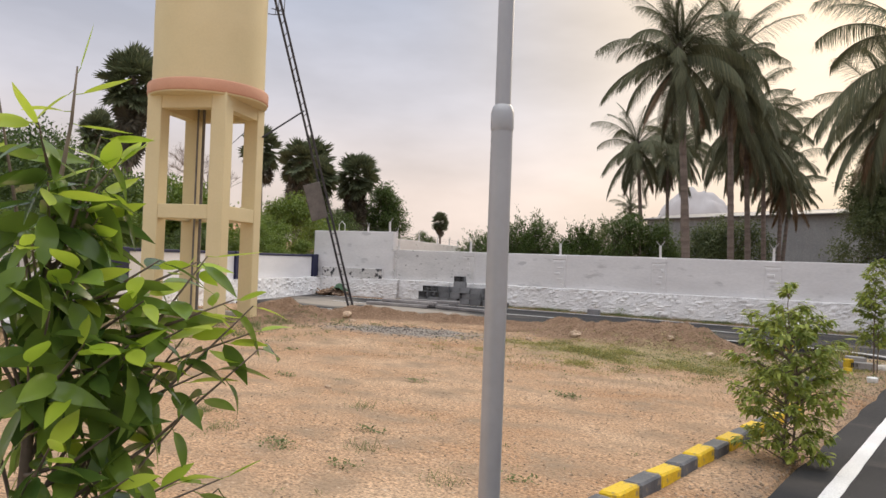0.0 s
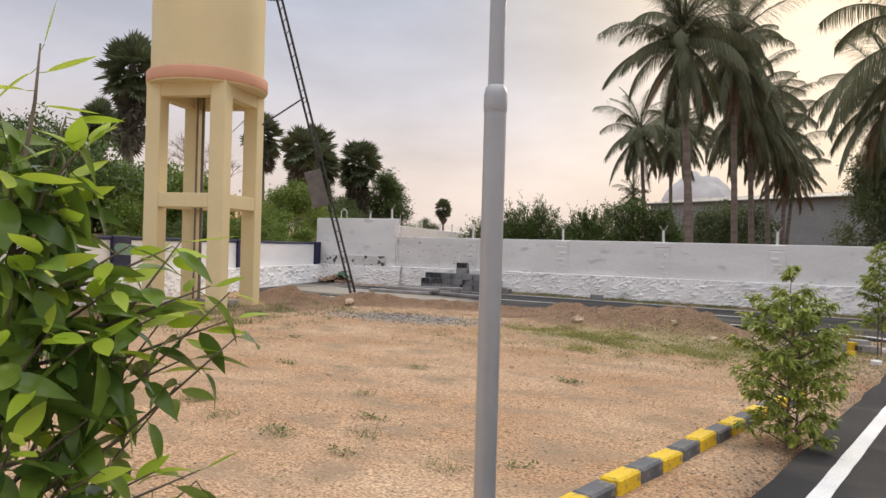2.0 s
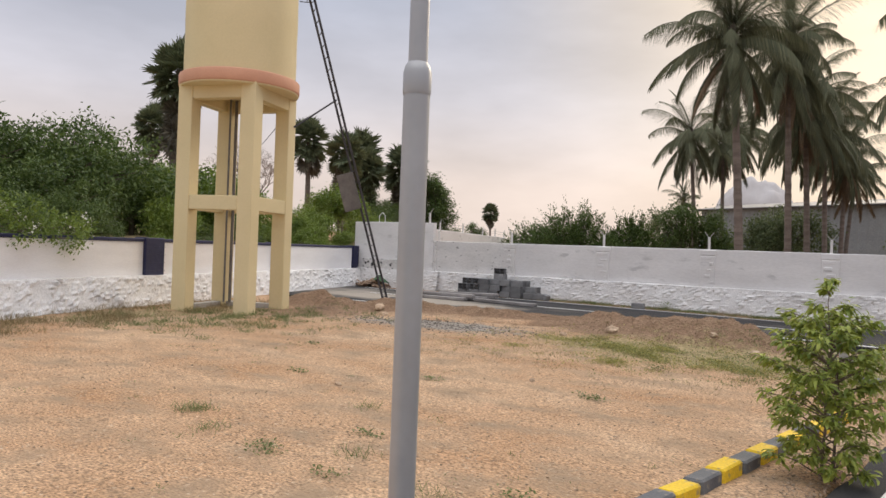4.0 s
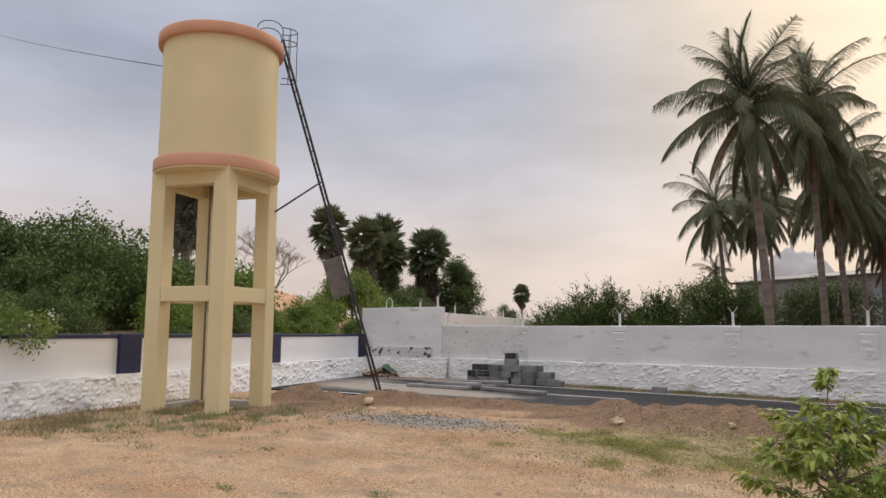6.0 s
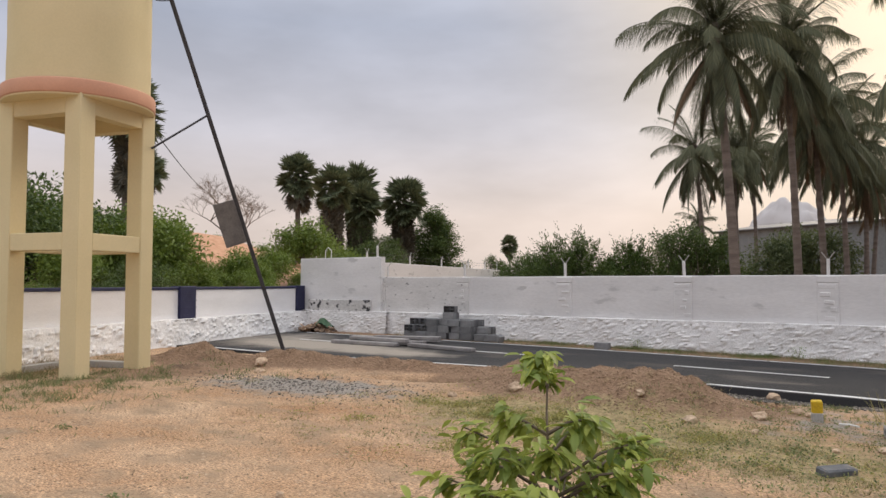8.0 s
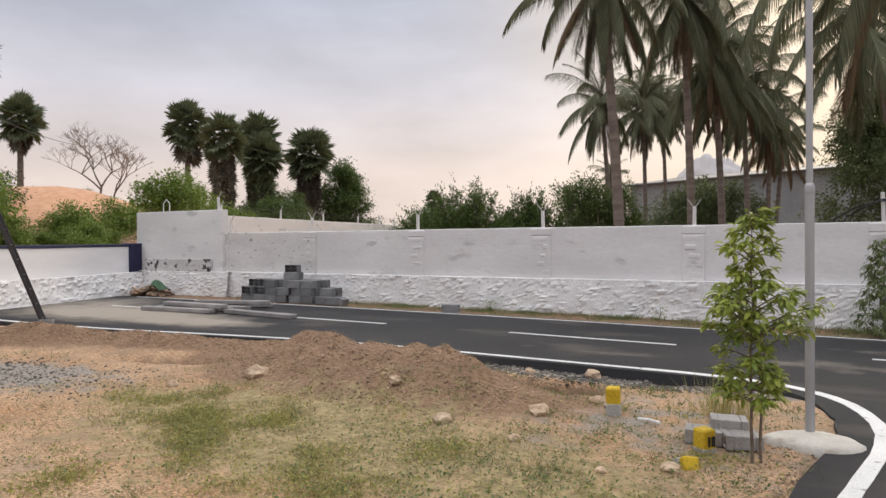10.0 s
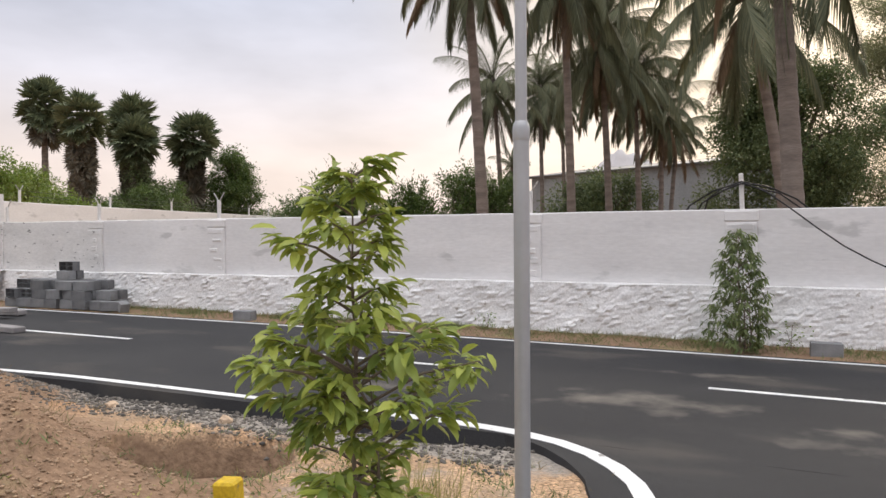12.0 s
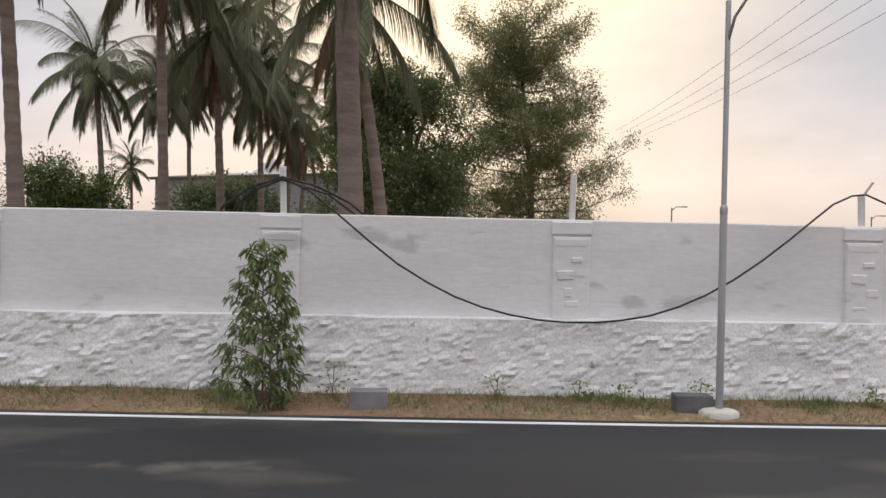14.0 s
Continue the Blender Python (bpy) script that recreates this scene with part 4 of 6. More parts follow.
def make_palm(base, crown, radius, seed, size=1.0, dry=4, count=50):
    r = random.Random(seed)
    base, crown = Vector(base), Vector(crown)
    palm = thing("coconut_palm", Matrix.Translation(base), "tall coconut palm with drooping feathery fronds", "palm tree", "coconut palms behind the wall")
    top = crown - base
    g, pts, rad = Geo(), [], []
    n = 46
    for i in range(n + 1):
        s = i / n
        pts.append((top.x * s ** 1.4, top.y * s ** 1.4, top.z * s - 0.3 * (1 - s)))
        rad.append(radius * (1.0 - 0.38 * s + 0.35 * max(0, 0.08 - s) / 0.08) * (1.05 if i % 2 else 0.965))
    put("trunk", g.tube(pts, rad, 14), PALM_BARK, palm, "", None, True)
    heart = Geo().lathe([(0.0, -0.5), (radius * 0.9, -0.45), (radius * 1.25, 0.0), (radius * 0.9, 0.4), (0, 0.75)], 10, Matrix.Translation(top))
    heart = put("crown_heart", heart, PALM_BARK, palm, "", None, True)
    kinds = dict(FRONDS)
    for k in range(count):
        s = k / count
        if k >= count - dry:
            kind = "dry"
        else:
            kind = "up" if s < 0.12 else "high" if s < 0.25 else r.choice(("mid", "mid2")) if s < 0.52 else "low" if s < 0.68 else "low2" if s < 0.84 else "skirt"
        yaw = (k * 137.5 + r.uniform(-18, 18)) % 360
        sc = size * r.uniform(0.66, 1.0)
        m = Matrix.Translation(top + Vector((0, 0, 0.30 - 0.9 * s))) @ pose(0, 0, 0, r.uniform(-24, 24), r.uniform(-14, 14) if s < 0.6 else r.uniform(-9, 9), yaw) @ Matrix.Diagonal((sc, sc, sc, 1))
        put("frond", kinds[kind], None, palm, "dry brown frond" if kind == "dry" else "", m)
    for k in range(6):
        a = r.uniform(0, 6.28)
        put("coconut", Geo().lathe([(0, -0.13), (0.08, -0.08), (0.105, 0), (0.08, 0.09), (0, 0.13)], 8, Matrix.Translation(top + Vector((0.3 * math.cos(a), 0.3 * math.sin(a), -0.35)))), LEAF_PALM, heart, "", None, True)
    return palm


make_palm((-6.53, 34.5, 0), (-7.15, 34.3, 11.3), 0.20, 1)
make_palm((-5.60, 41.9, 0), (-5.95, 41.7, 12.6), 0.19, 2, 1.08, 5, 60)
make_palm((-13.9, 57.5, 0), (-14.6, 57.5, 11.1), 0.19, 3, 1.05, 2, 36)
make_palm((-5.45, 48.9, 0), (-5.9, 48.8, 11.2), 0.20, 4, 1.12, 6, 60)
make_palm((-5.2, 56.4, 0), (-5.5, 56.1, 11.0), 0.19, 5, 1.1, 7, 58)
make_palm((-13.9, 66.4, 0), (-14.1, 66.4, 12.2), 0.19, 6, 1.05, 4)
make_palm((-13.6, 71.9, 0), (-13.9, 71.9, 13.1), 0.19, 7, 1.05, 4)
make_palm((-4.6, 60.6, 0), (-4.45, 60.6, 9.6), 0.18, 8, 0.95, 9)
make_palm((-4.75, 66.0, 0), (-4.1, 66.0, 8.7), 0.18, 12, 0.85, 12, 40)
make_palm((1.89, 26.47, 0), (1.45, 26.8, 8.6), 0.185, 9, 1.05, 3, 32)
make_palm((2.12, 36.0, 0), (0.85, 36.0, 8.7), 0.19, 10, 1.0, 3, 34)
make_palm((-20.1, 78.0, 0), (-20.2, 78.0, 7.7), 0.15, 11, 0.62, 2, 34)


# ---- palmyra palms ----
def fan_mesh(name, mat, seed, fold=0.5):
    r = random.Random(seed)
    g = Geo().tube([(0, 0, 0), (0.45, 0, 0.03), (0.85, 0, -0.02)], [0.03, 0.022, 0.016], 4)
    n = 30
    for k in range(n):
        a = radians(-150 + 300 * k / (n - 1))
        d = Vector((math.cos(a), math.sin(a), 0))
        s = Vector((-d.y, d.x, 0))
        ln = 0.85 * (0.8 + 0.2 * math.cos(a)) * r.uniform(0.88, 1.08)
        o = Vector((0.82, 0, 0))
        z = 0.10 * (k % 2 - 0.5)
        lift = Vector((0, 0, fold * 0.35 * (1 - math.cos(a))))
        tip = o + d * ln - Vector((0, 0, 0.18 * r.random())) + lift
        g.add([o, o + d * ln * 0.6 + s * 0.062 + lift * 0.6 + Vector((0, 0, z * 0.5)), tip, o + d * ln * 0.6 - s * 0.062 + lift * 0.6 - Vector((0, 0, z * 0.5))], [(0, 1, 2, 3)])
    return g.mesh(name, mat)


FANS = [fan_mesh("fan", LEAF_FAN, k, 0.3 + 0.25 * k) for k in range(3)]
DRY_FANS = [fan_mesh("dry_fan", LEAF_FAN_DRY, 9, 0.9)]


def make_palmyra(base, crown_z, radius, seed, size=1.0, skirt=6):
    r = random.Random(seed)
    base = Vector(base)
    palm = thing("palmyra_palm", Matrix.Translation(base), "dark palmyra palm with a round head of fan leaves", "palm tree", "palmyra palms on the rise")
    h = crown_z - base.z
    pts = [(0.25 * math.sin(s * 1.2 + seed) * s, 0.15 * s, h * s - 0.4 * (1 - s)) for s in [i / 20 for i in range(21)]]
    put("trunk", Geo().tube(pts, [radius * (1.25 - 0.4 * i / 20) * (1.04 if i % 2 else 0.97) for i in range(21)], 10), BARK, palm, "", None, True)
    top = Vector(pts[-1])
    count = 40
    for k in range(count + skirt):
        el = 82 - 128 * ((k + 0.5) / count) ** 0.85 if k < count else r.uniform(-84, -62)
        yaw = (k * 137.5 + r.uniform(-15, 15)) % 360
        sc = size * r.uniform(0.85, 1.1)
        m = Matrix.Translation(top - Vector((0, 0, 0.02 * min(k, count) + 0.13 * size * max(0, k - count)))) @ pose(0, 0, 0, 0, 0, yaw) @ pose(0, 0, 0, 0, -el, 0) @ pose(0, 0, 0, r.uniform(-40, 40)) @ Matrix.Diagonal((sc, sc, sc, 1))
        put("fan_leaf", r.choice(FANS) if k < count else DRY_FANS[0], None, palm, "" if k < count else "dry hanging fan leaf", m)
    return palm


make_palmyra((-34.3, 26.6, 2.6), 10.9, 0.24, 1, 1.15, 18)
make_palmyra((-66.4, 47.7, 4.0), 13.4, 0.26, 2, 1.45)
make_palmyra((-46.0, 49.5, 3.5), 11.3, 0.21, 3, 1.30, 6)
make_palmyra((-40.2, 47.9, 3.0), 9.7, 0.22, 4, 1.18, 26)
make_palmyra((-48.0, 59.2, 3.0), 11.4, 0.25, 5, 1.62, 40)
make_palmyra((-46.6, 58.0, 3.0), 9.6, 0.25, 6, 1.45, 40)
make_palmyra((-46.9, 65.0, 2.0), 10.6, 0.25, 7, 1.80, 14)
make_palmyra((-83.6, 151.0, 0.5), 10.9, 0.22, 9, 1.45)

# ---- bushes and broad-leaved trees ----
def make_bush(name, label, category, group, at, scale, seed, leaf, n=5200, size=0.16, tall=1.0):
    r = np.random.default_rng(seed)
    bush = thing(name, Matrix.Translation(at), label, category, group)
    blobs = []
    for k in range(11):
        a, rr = r.uniform(0, 6.28), scale * r.uniform(0.15, 0.85)
        hgt = scale * tall * (1.35 - 0.75 * rr / scale) * r.uniform(0.55, 1.0)
        s = scale * r.uniform(0.30, 0.5)
        blobs.append((rr * math.cos(a), rr * math.sin(a), hgt, s, s, s * 0.8))
    put("stems", limbs([b[:3] for b in blobs], 0.05 * scale, 0.45 * scale * tall, r), BARK, bush)
    put("foliage", crown_mesh("foliage", blobs, n, size, leaf, r), None, bush)
    return bush


GREEN_BUSH = "dense green bush growing on the bank"
proto = [make_bush("bush", GREEN_BUSH, "bush", "bushes on the bank", at, s, sd, lf, n, sz) for at, s, sd, lf, n, sz in (
    ((-27.0, 12.6, 2.4), 2.9, 11, LEAF_BUSH, 9000, 0.17),
    ((-25.2, 15.8, 2.3), 2.8, 12, LEAF_BUSH, 9000, 0.17),
    ((-22.8, 20.9, 2.2), 1.25, 13, LEAF_BRIGHT, 6000, 0.12),
    ((-28.0, 33.2, 2.4), 1.8, 14, LEAF_BRIGHT, 7000, 0.15),
)]
for which, x, y, s, yaw in ((0, -29.5, 17.8, 1.05, 40), (1, -25.3, 19.6, 0.92, 100), (0, -29.0, 8.2, 1.1, 150), (1, -23.6, 12.0, 0.62, 210), (1, -31.5, 22.0, 1.0, 80), (0, -24.2, 9.0, 0.7, 290),
                            (2, -21.6, 17.2, 0.8, 30), (2, -22.6, 23.6, 0.45, 120), (2, -24.0, 27.0, 0.42, 200), (2, -24.8, 30.2, 0.6, 310), (2, -27.5, 25.5, 0.4, 20), (2, -31.0, 29.5, 0.4, 20), (1, -36.5, 28.0, 0.8, 10), (3, -35.0, 40.0, 1.0, 60), (2, -29.5, 37.5, 1.3, 80),
                            (1, -44.0, 57.0, 0.95, 170), (1, -46.0, 60.0, 1.1, 250), (0, -38.5, 48.5, 0.6, 330), (2, -21.0, 11.0, 0.7, 75), (3, -45.0, 45.0, 0.7, 200), (0, -50.0, 33.0, 0.9, 260), (2, -42.5, 38.5, 0.5, 130), (0, -34.0, 14.0, 1.2, 190), (1, -37.0, 19.0, 1.2, 70)):
    copy_thing(proto[which], Matrix.Translation((x, y, land(x, y) - 0.1)) @ pose(0, 0, 0, 0, 0, yaw) @ Matrix.Diagonal((s, s, s, 1)))


bank_rng = random.Random(9)
for k in range(34):
    y = 4.5 + 22.0 * (k + bank_rng.random() * 0.7) / 34
    x = left_wall_x(y) - bank_rng.uniform(1.0, 2.6)
    s = bank_rng.uniform(0.22, 0.42) * (1.5 if y > 20 else 1.0)
    copy_thing(proto[bank_rng.choice((0, 1, 2, 2)) if y < 20 else 2], Matrix.Translation((x, y, land(x, y) - 0.12)) @ pose(0, 0, 0, 0, 0, bank_rng.uniform(0, 360)) @ Matrix.Diagonal((s, s, s, 1)))
for which, x, y, s, yaw in ((0, -26.8, 10.2, 0.8, 20), (1, -23.3, 14.3, 0.62, 130), (0, -24.3, 17.6, 0.6, 250), (1, -27.5, 20.3, 0.8, 310), (3, -23.8, 25.3, 0.62, 70), (3, -25.6, 28.4, 0.7, 160), (3, -22.6, 22.0, 0.55, 200), (0, -28.3, 23.8, 0.55, 100), (3, -22.9, 20.6, 1.05, 40), (3, -24.6, 21.6, 1.15, 140), (3, -24.2, 19.0, 1.0, 240)):
    copy_thing(proto[which], Matrix.Translation((x, y, land(x, y) - 0.1)) @ pose(0, 0, 0, 0, 0, yaw) @ Matrix.Diagonal((s, s, s, 1)))


def make_tree(name, label, category, at, trunk, radius, blobs, n, size, leaf, seed, bark=BARK, droop=0.25, wide=0.5, shell=0.55, group=""):
    r = np.random.default_rng(seed)
    tree = thing(name, Matrix.Translation(at), label, category, group)
    put("trunk", limbs([b[:3] for b in blobs], radius, trunk, r), bark, tree)
    put("crown", crown_mesh("crown", blobs, n, size, leaf, r, droop=droop, wide=wide, shell=shell), None, tree)
    return tree


def clump(seed, count, rx, ry, z0, z1, s0, s1, taper=0.0):
    r = random.Random(seed)
    out = []
    for k in range(count):
        t = (k + 0.5) / count
        z = z0 + (z1 - z0) * t
        w = 1 - taper * t
        a, q = r.uniform(0, 6.28), math.sqrt(r.random()) * w
        s = r.uniform(s0, s1) * (1 - 0.4 * taper * t)
        out.append((rx * q * math.cos(a), ry * q * math.sin(a), z, s, s, s * 0.8))
    return out


make_tree("broadleaf_tree", "dense dark broad-leaved tree behind the wall", "tree", (2.6, 43.0, 0), 5.6, 0.16, clump(1, 38, 3.1, 2.4, 1.4, 7.7, 0.85, 1.4, 0.42), 85000, 0.125, LEAF_DARK, 21, shell=0.35)
make_tree("broadleaf_tree", "low dark rounded tree before the grey shed", "tree", (-8.7, 62.0, 0), 1.2, 0.18, clump(3, 26, 3.1, 2.4, 1.4, 5.0, 0.9, 1.4, 0.2), 17000, 0.22, LEAF_DARK, 23)
make_tree("broadleaf_tree", "rounded green bush rising above the wall", "bush", (-12.9, 50.0, 0), 1.2, 0.12, clump(5, 40, 3.3, 1.8, 1.2, 4.8, 0.65, 1.0, 0.4), 24000, 0.16, LEAF_BUSH, 25, shell=0.3, wide=0.4)
make_tree("broadleaf_tree", "green leafy tree beside the palmyra palms", "tree", (-45.8, 70.0, 1.0), 3.4, 0.20, clump(7, 40, 3.1, 2.4, 1.0, 8.2, 0.8, 1.35, 0.45), 30000, 0.22, LEAF_BUSH, 27, shell=0.4)
make_tree("broadleaf_tree", "dark leafy scrub beside the palmyra palms", "tree", (-51.0, 68.2, 1.0), 1.5, 0.16, clump(8, 18, 2.8, 2.0, 1.2, 5.8, 0.7, 1.1, 0.4), 13000, 0.22, LEAF_DARK, 28)
make_tree("broadleaf_tree", "dark undergrowth below the palmyra palms", "tree", (-46.8, 59.0, 2.8), 1.5, 0.2, clump(10, 22, 2.2, 1.6, 0.6, 5.2, 0.7, 1.1, 0.2), 15000, 0.2, LEAF_DARK, 30)
make_tree("broadleaf_tree", "small distant tree beyond the neighbouring wall", "tree", (-88.0, 150.0, 0), 3.0, 0.2, clump(12, 14, 3.4, 2.4, 2.0, 7.4, 1.0, 1.6, 0.4), 6000, 0.34, LEAF_BUSH, 32)
make_tree("broadleaf_tree", "small grey-green tree behind the wall", "tree", (-16.5, 58.0, 0), 1.6, 0.1, clump(11, 12, 1.5, 1.4, 1.6, 4.6, 0.5, 0.8, 0.3), 5000, 0.18, LEAF_DRYISH, 31, shell=0.3)


def make_thorn_bush(at, reach, height, seed, label, shoots=150):
    """A bush of arching shoots that end in thin points, feathered with small leaves."""
    r = np.random.default_rng(seed)
    bush = thing("thorn_bush", Matrix.Translation(at), label, "bush", "thorn bushes behind the wall")
    wood, pos, dirs = Geo(), [], []
    for k in range(shoots):
        a, q = r.uniform(0, 6.28), math.sqrt(r.random())
        tip = Vector((reach * q * math.cos(a), 0.55 * reach * q * math.sin(a), height * (1 - 0.62 * q * q) * r.uniform(0.72, 1.0)))
        root = Vector((tip.x * 0.45, tip.y * 0.45, 0.2))
        mid = root.lerp(tip, 0.55) + Vector((-tip.x * 0.06, -tip.y * 0.06, 0.14 * height))
        pts = [root * (1 - t) ** 2 + mid * 2 * t * (1 - t) + tip * t * t for t in (0, 0.2, 0.4, 0.6, 0.8, 1)]
        wood.tube(pts, [0.03, 0.026, 0.02, 0.014, 0.009, 0.004], 4, False)
        for b in range(16):
            t = r.uniform(0.25, 0.98)
            c = root * (1 - t) ** 2 + mid * 2 * t * (1 - t) + tip * t * t
            d = (tip - mid).normalized() * 0.7 + Vector(r.normal(size=3)) * 0.7
            ln = (1.15 - 0.75 * t) * r.uniform(0.5, 1.1)
            for j in range(14):
                w = (j + r.random()) / 14
                pos.append(tuple(c + d * ln * w + Vector(r.normal(size=3)) * 0.06))
                dirs.append(tuple(d + Vector(r.normal(size=3)) * 0.7))
    n = len(pos)
    ln = 0.17 * (0.6 + 0.7 * r.random(n))
    put("stems", wood, BARK, bush)
    put("foliage", scatter("foliage", DIAMOND, pos, dirs, r.normal(size=(n, 3)) * 0.6 + (0, 0, 1), ln, ln * 0.34, LEAF_BUSH), None, bush)


make_thorn_bush((-18.9, 46.0, 0), 3.7, 5.0, 24, "spiky green thorn bush rising above the wall")
make_thorn_bush((-22.6, 47.5, 0), 2.8, 4.0, 26, "low spiky thorn bush behind the wall", 90)
make_thorn_bush((-15.6, 47.5, 0), 2.7, 4.6, 33, "spiky thorn bush behind the wall", 90)


def make_feathery_tree(at, seed):
    """An open tree: rising limbs, each with flat tufts of fine leaves and gaps of sky between."""
    r = np.random.default_rng(seed)
    tree = thing("feathery_tree", Matrix.Translation(at), "tall open tree with fine feathery foliage in flat tufts", "tree")
    wood, blobs = Geo(), []
    stem = [Vector((0.25 * math.sin(z * 0.5), 0, z)) for z in (-0.3, 1.5, 3.0, 4.8, 6.6, 8.4, 10.2, 11.6)]
    wood.tube(stem, [0.20, 0.17, 0.15, 0.125, 0.10, 0.075, 0.045, 0.02], 9)
    for k in range(58):
        t = (k + r.random() * 0.6) / 58
        z = 0.9 + 9.9 * t
        a = k * 2.4 + r.uniform(-0.5, 0.5)
        reach = (4.1 - 1.0 * t ** 3) * r.uniform(0.6, 1.08) * (1.0 if math.cos(a) > 0 and t < 0.55 else 0.92)
        o = Vector((0.25 * math.sin(z * 0.5), 0, z))
        tip = o + Vector((math.cos(a) * reach, math.sin(a) * reach * 0.8, reach * r.uniform(0.18, 0.42)))
        mid = o.lerp(tip, 0.5) + Vector((0, 0, -0.10 * reach))
        wood.tube([o, mid, tip], [0.045, 0.028, 0.008], 5, False)
        for j in range(6):
            w = 0.32 + 0.70 * (j + r.random() * 0.6) / 6
            c = (o.lerp(mid, w * 2) if w < 0.5 else mid.lerp(tip, w * 2 - 1)) + Vector(r.normal(size=3)) * 0.22
            sz = r.uniform(0.45, 0.85) * (1.25 - 0.4 * w)
            blobs.append((c.x, c.y, c.z + 0.08, sz * 1.15, sz * 1.15, sz * 0.55))
    put("trunk", wood, BARK, tree)
    put("crown", crown_mesh("crown", blobs, 120000, 0.125, LEAF_DRYISH, r, droop=0.0, wide=0.34, shell=0.15), None, tree)


make_feathery_tree((7.5, 47.0, 0), 22)


def make_bare_tree(at, height, seed):
    r = random.Random(seed)
    tree = thing("bare_tree", Matrix.Translation(at), "leafless grey tree with a spreading crown", "tree")
    g, twigs = Geo(), Geo()

    def grow(p, d, ln, rad, depth):
        q = p + d * ln
        bend = p.lerp(q, 0.5) + Vector((r.uniform(-1, 1), r.uniform(-1, 1), r.uniform(-0.3, 0.6))) * ln * 0.06
        (g if depth < 3 else twigs).tube([p, bend, q], [rad, rad * 0.82, rad * 0.66], 7 if depth < 3 else 4, False)
        if depth < 6:
            for k in range(3 if depth < 5 else 4):
                v = Vector((r.uniform(-1.25, 1.25), r.uniform(-1.25, 1.25), r.uniform(-0.2, 0.5)))
                grow(q if k else bend.lerp(q, 0.8), (d * 0.85 + v * 0.75).normalized(), ln * r.uniform(0.62, 0.82), rad * 0.62, depth + 1)

    grow(Vector((0, 0, -0.3)), Vector((0.05, 0, 1)), height * 0.26, 0.10, 0)
    grow(Vector((0.5, 0.3, -0.3)), Vector((0.25, 0.1, 1)).normalized(), height * 0.22, 0.08, 1)
    put("trunk", g, BARK, tree)
    put("twig_mass", twigs, PALE_TWIG, tree)
    return tree


make_bare_tree((-43.6, 40.2, land(-43.6, 40.2)), 7.4, 4)

# ---- saplings by the kerb and the wall ----
def make_sapling(at, height, outline, seed, leaf, label, stems=1, branches=40, per=40, size=0.1, wide=0.30, droop=0.25, lean=0.0):
    """outline: (height, reach, share) stops; shoots grow out to the reach there, as many as the share asks, in tiers of hanging leaves."""
    r = np.random.default_rng(seed)
    sap = thing("sapling", Matrix.Translation(at), label, "sapling", "planted saplings")
    wood, pos, dirs = Geo(), [], []

    def stem_at(z, k=0):
        i = max(0.0, z / height * 8)
        return Vector((0.07 * k + 0.05 * noise.noise((i * 0.5, seed, k)) + lean * z, 0.05 * k + 0.05 * noise.noise((i * 0.5, seed, k + 5)), z))

    for k in range(stems):
        top = height * (0.99 if k == 0 else 0.62)
        wood.tube([stem_at(-0.05 + (top + 0.05) * i / 10, k) for i in range(11)], [0.015 - 0.00125 * i for i in range(11)], 7)
    zs, reaches, shares = (np.array(c) for c in zip(*outline))
    fine = np.linspace(zs[0], zs[-1], 200)
    cdf = np.cumsum(np.interp(fine, zs, shares))
    cdf /= cdf[-1]
    for b in range(branches):
        z = float(np.interp((b + r.random()) / branches, cdf, fine))
        reach = float(np.interp(z, zs, reaches)) * r.uniform(0.45, 1.08)
        a = b * 2.4 + r.uniform(-0.4, 0.4)
        o = stem_at(z - 0.35 * reach, b % stems if z < height * 0.6 else 0)
        q = stem_at(z) + Vector((math.cos(a) * reach, math.sin(a) * reach, 0.10 * reach))
        mid = o.lerp(q, 0.55) + Vector((0, 0, 0.08 * reach))
        put("branch", Geo().tube([o, mid, q], [0.007, 0.005, 0.0025], 5, False), TWIG, sap)
        for k in range(per):
            s = 0.25 + 0.75 * r.random() ** 0.42
            c = (o.lerp(mid, s / 0.55) if s < 0.55 else mid.lerp(q, (s - 0.55) / 0.45))
            turn = a + r.normal() * 1.1
            pos.append(tuple(c + Vector(r.normal(size=3)) * 0.022))
            dirs.append((math.cos(turn), math.sin(turn), -droop + r.normal() * 0.38))
    n = len(pos)
    ln = size * (0.6 + 0.65 * r.random(n))
    put("stem", wood, TWIG, sap)
    put("foliage", scatter("foliage", LEAF, pos, dirs, np.array([(0, 0, 1)]) + r.normal(size=(n, 3)) * 0.30, ln, ln * wide, leaf, True), None, sap)
    return sap


make_sapling((-1.0, 8.2, level(-1.0) - 0.03), 1.61, [(0.10, 0.38, 0.9), (0.26, 0.40, 0.9), (0.40, 0.34, 0.4), (0.58, 0.54, 1.2), (0.85, 0.52, 1.2), (1.10, 0.46, 1.1), (1.30, 0.38, 1.2), (1.37, 0.22, 0.3), (1.49, 0.06, 0.12), (1.60, 0.13, 0.35)], 41, LEAF_SAPLING, "bushy green sapling planted beside the striped kerb", 2, 92, 50, 0.080, 0.36, 0.25)
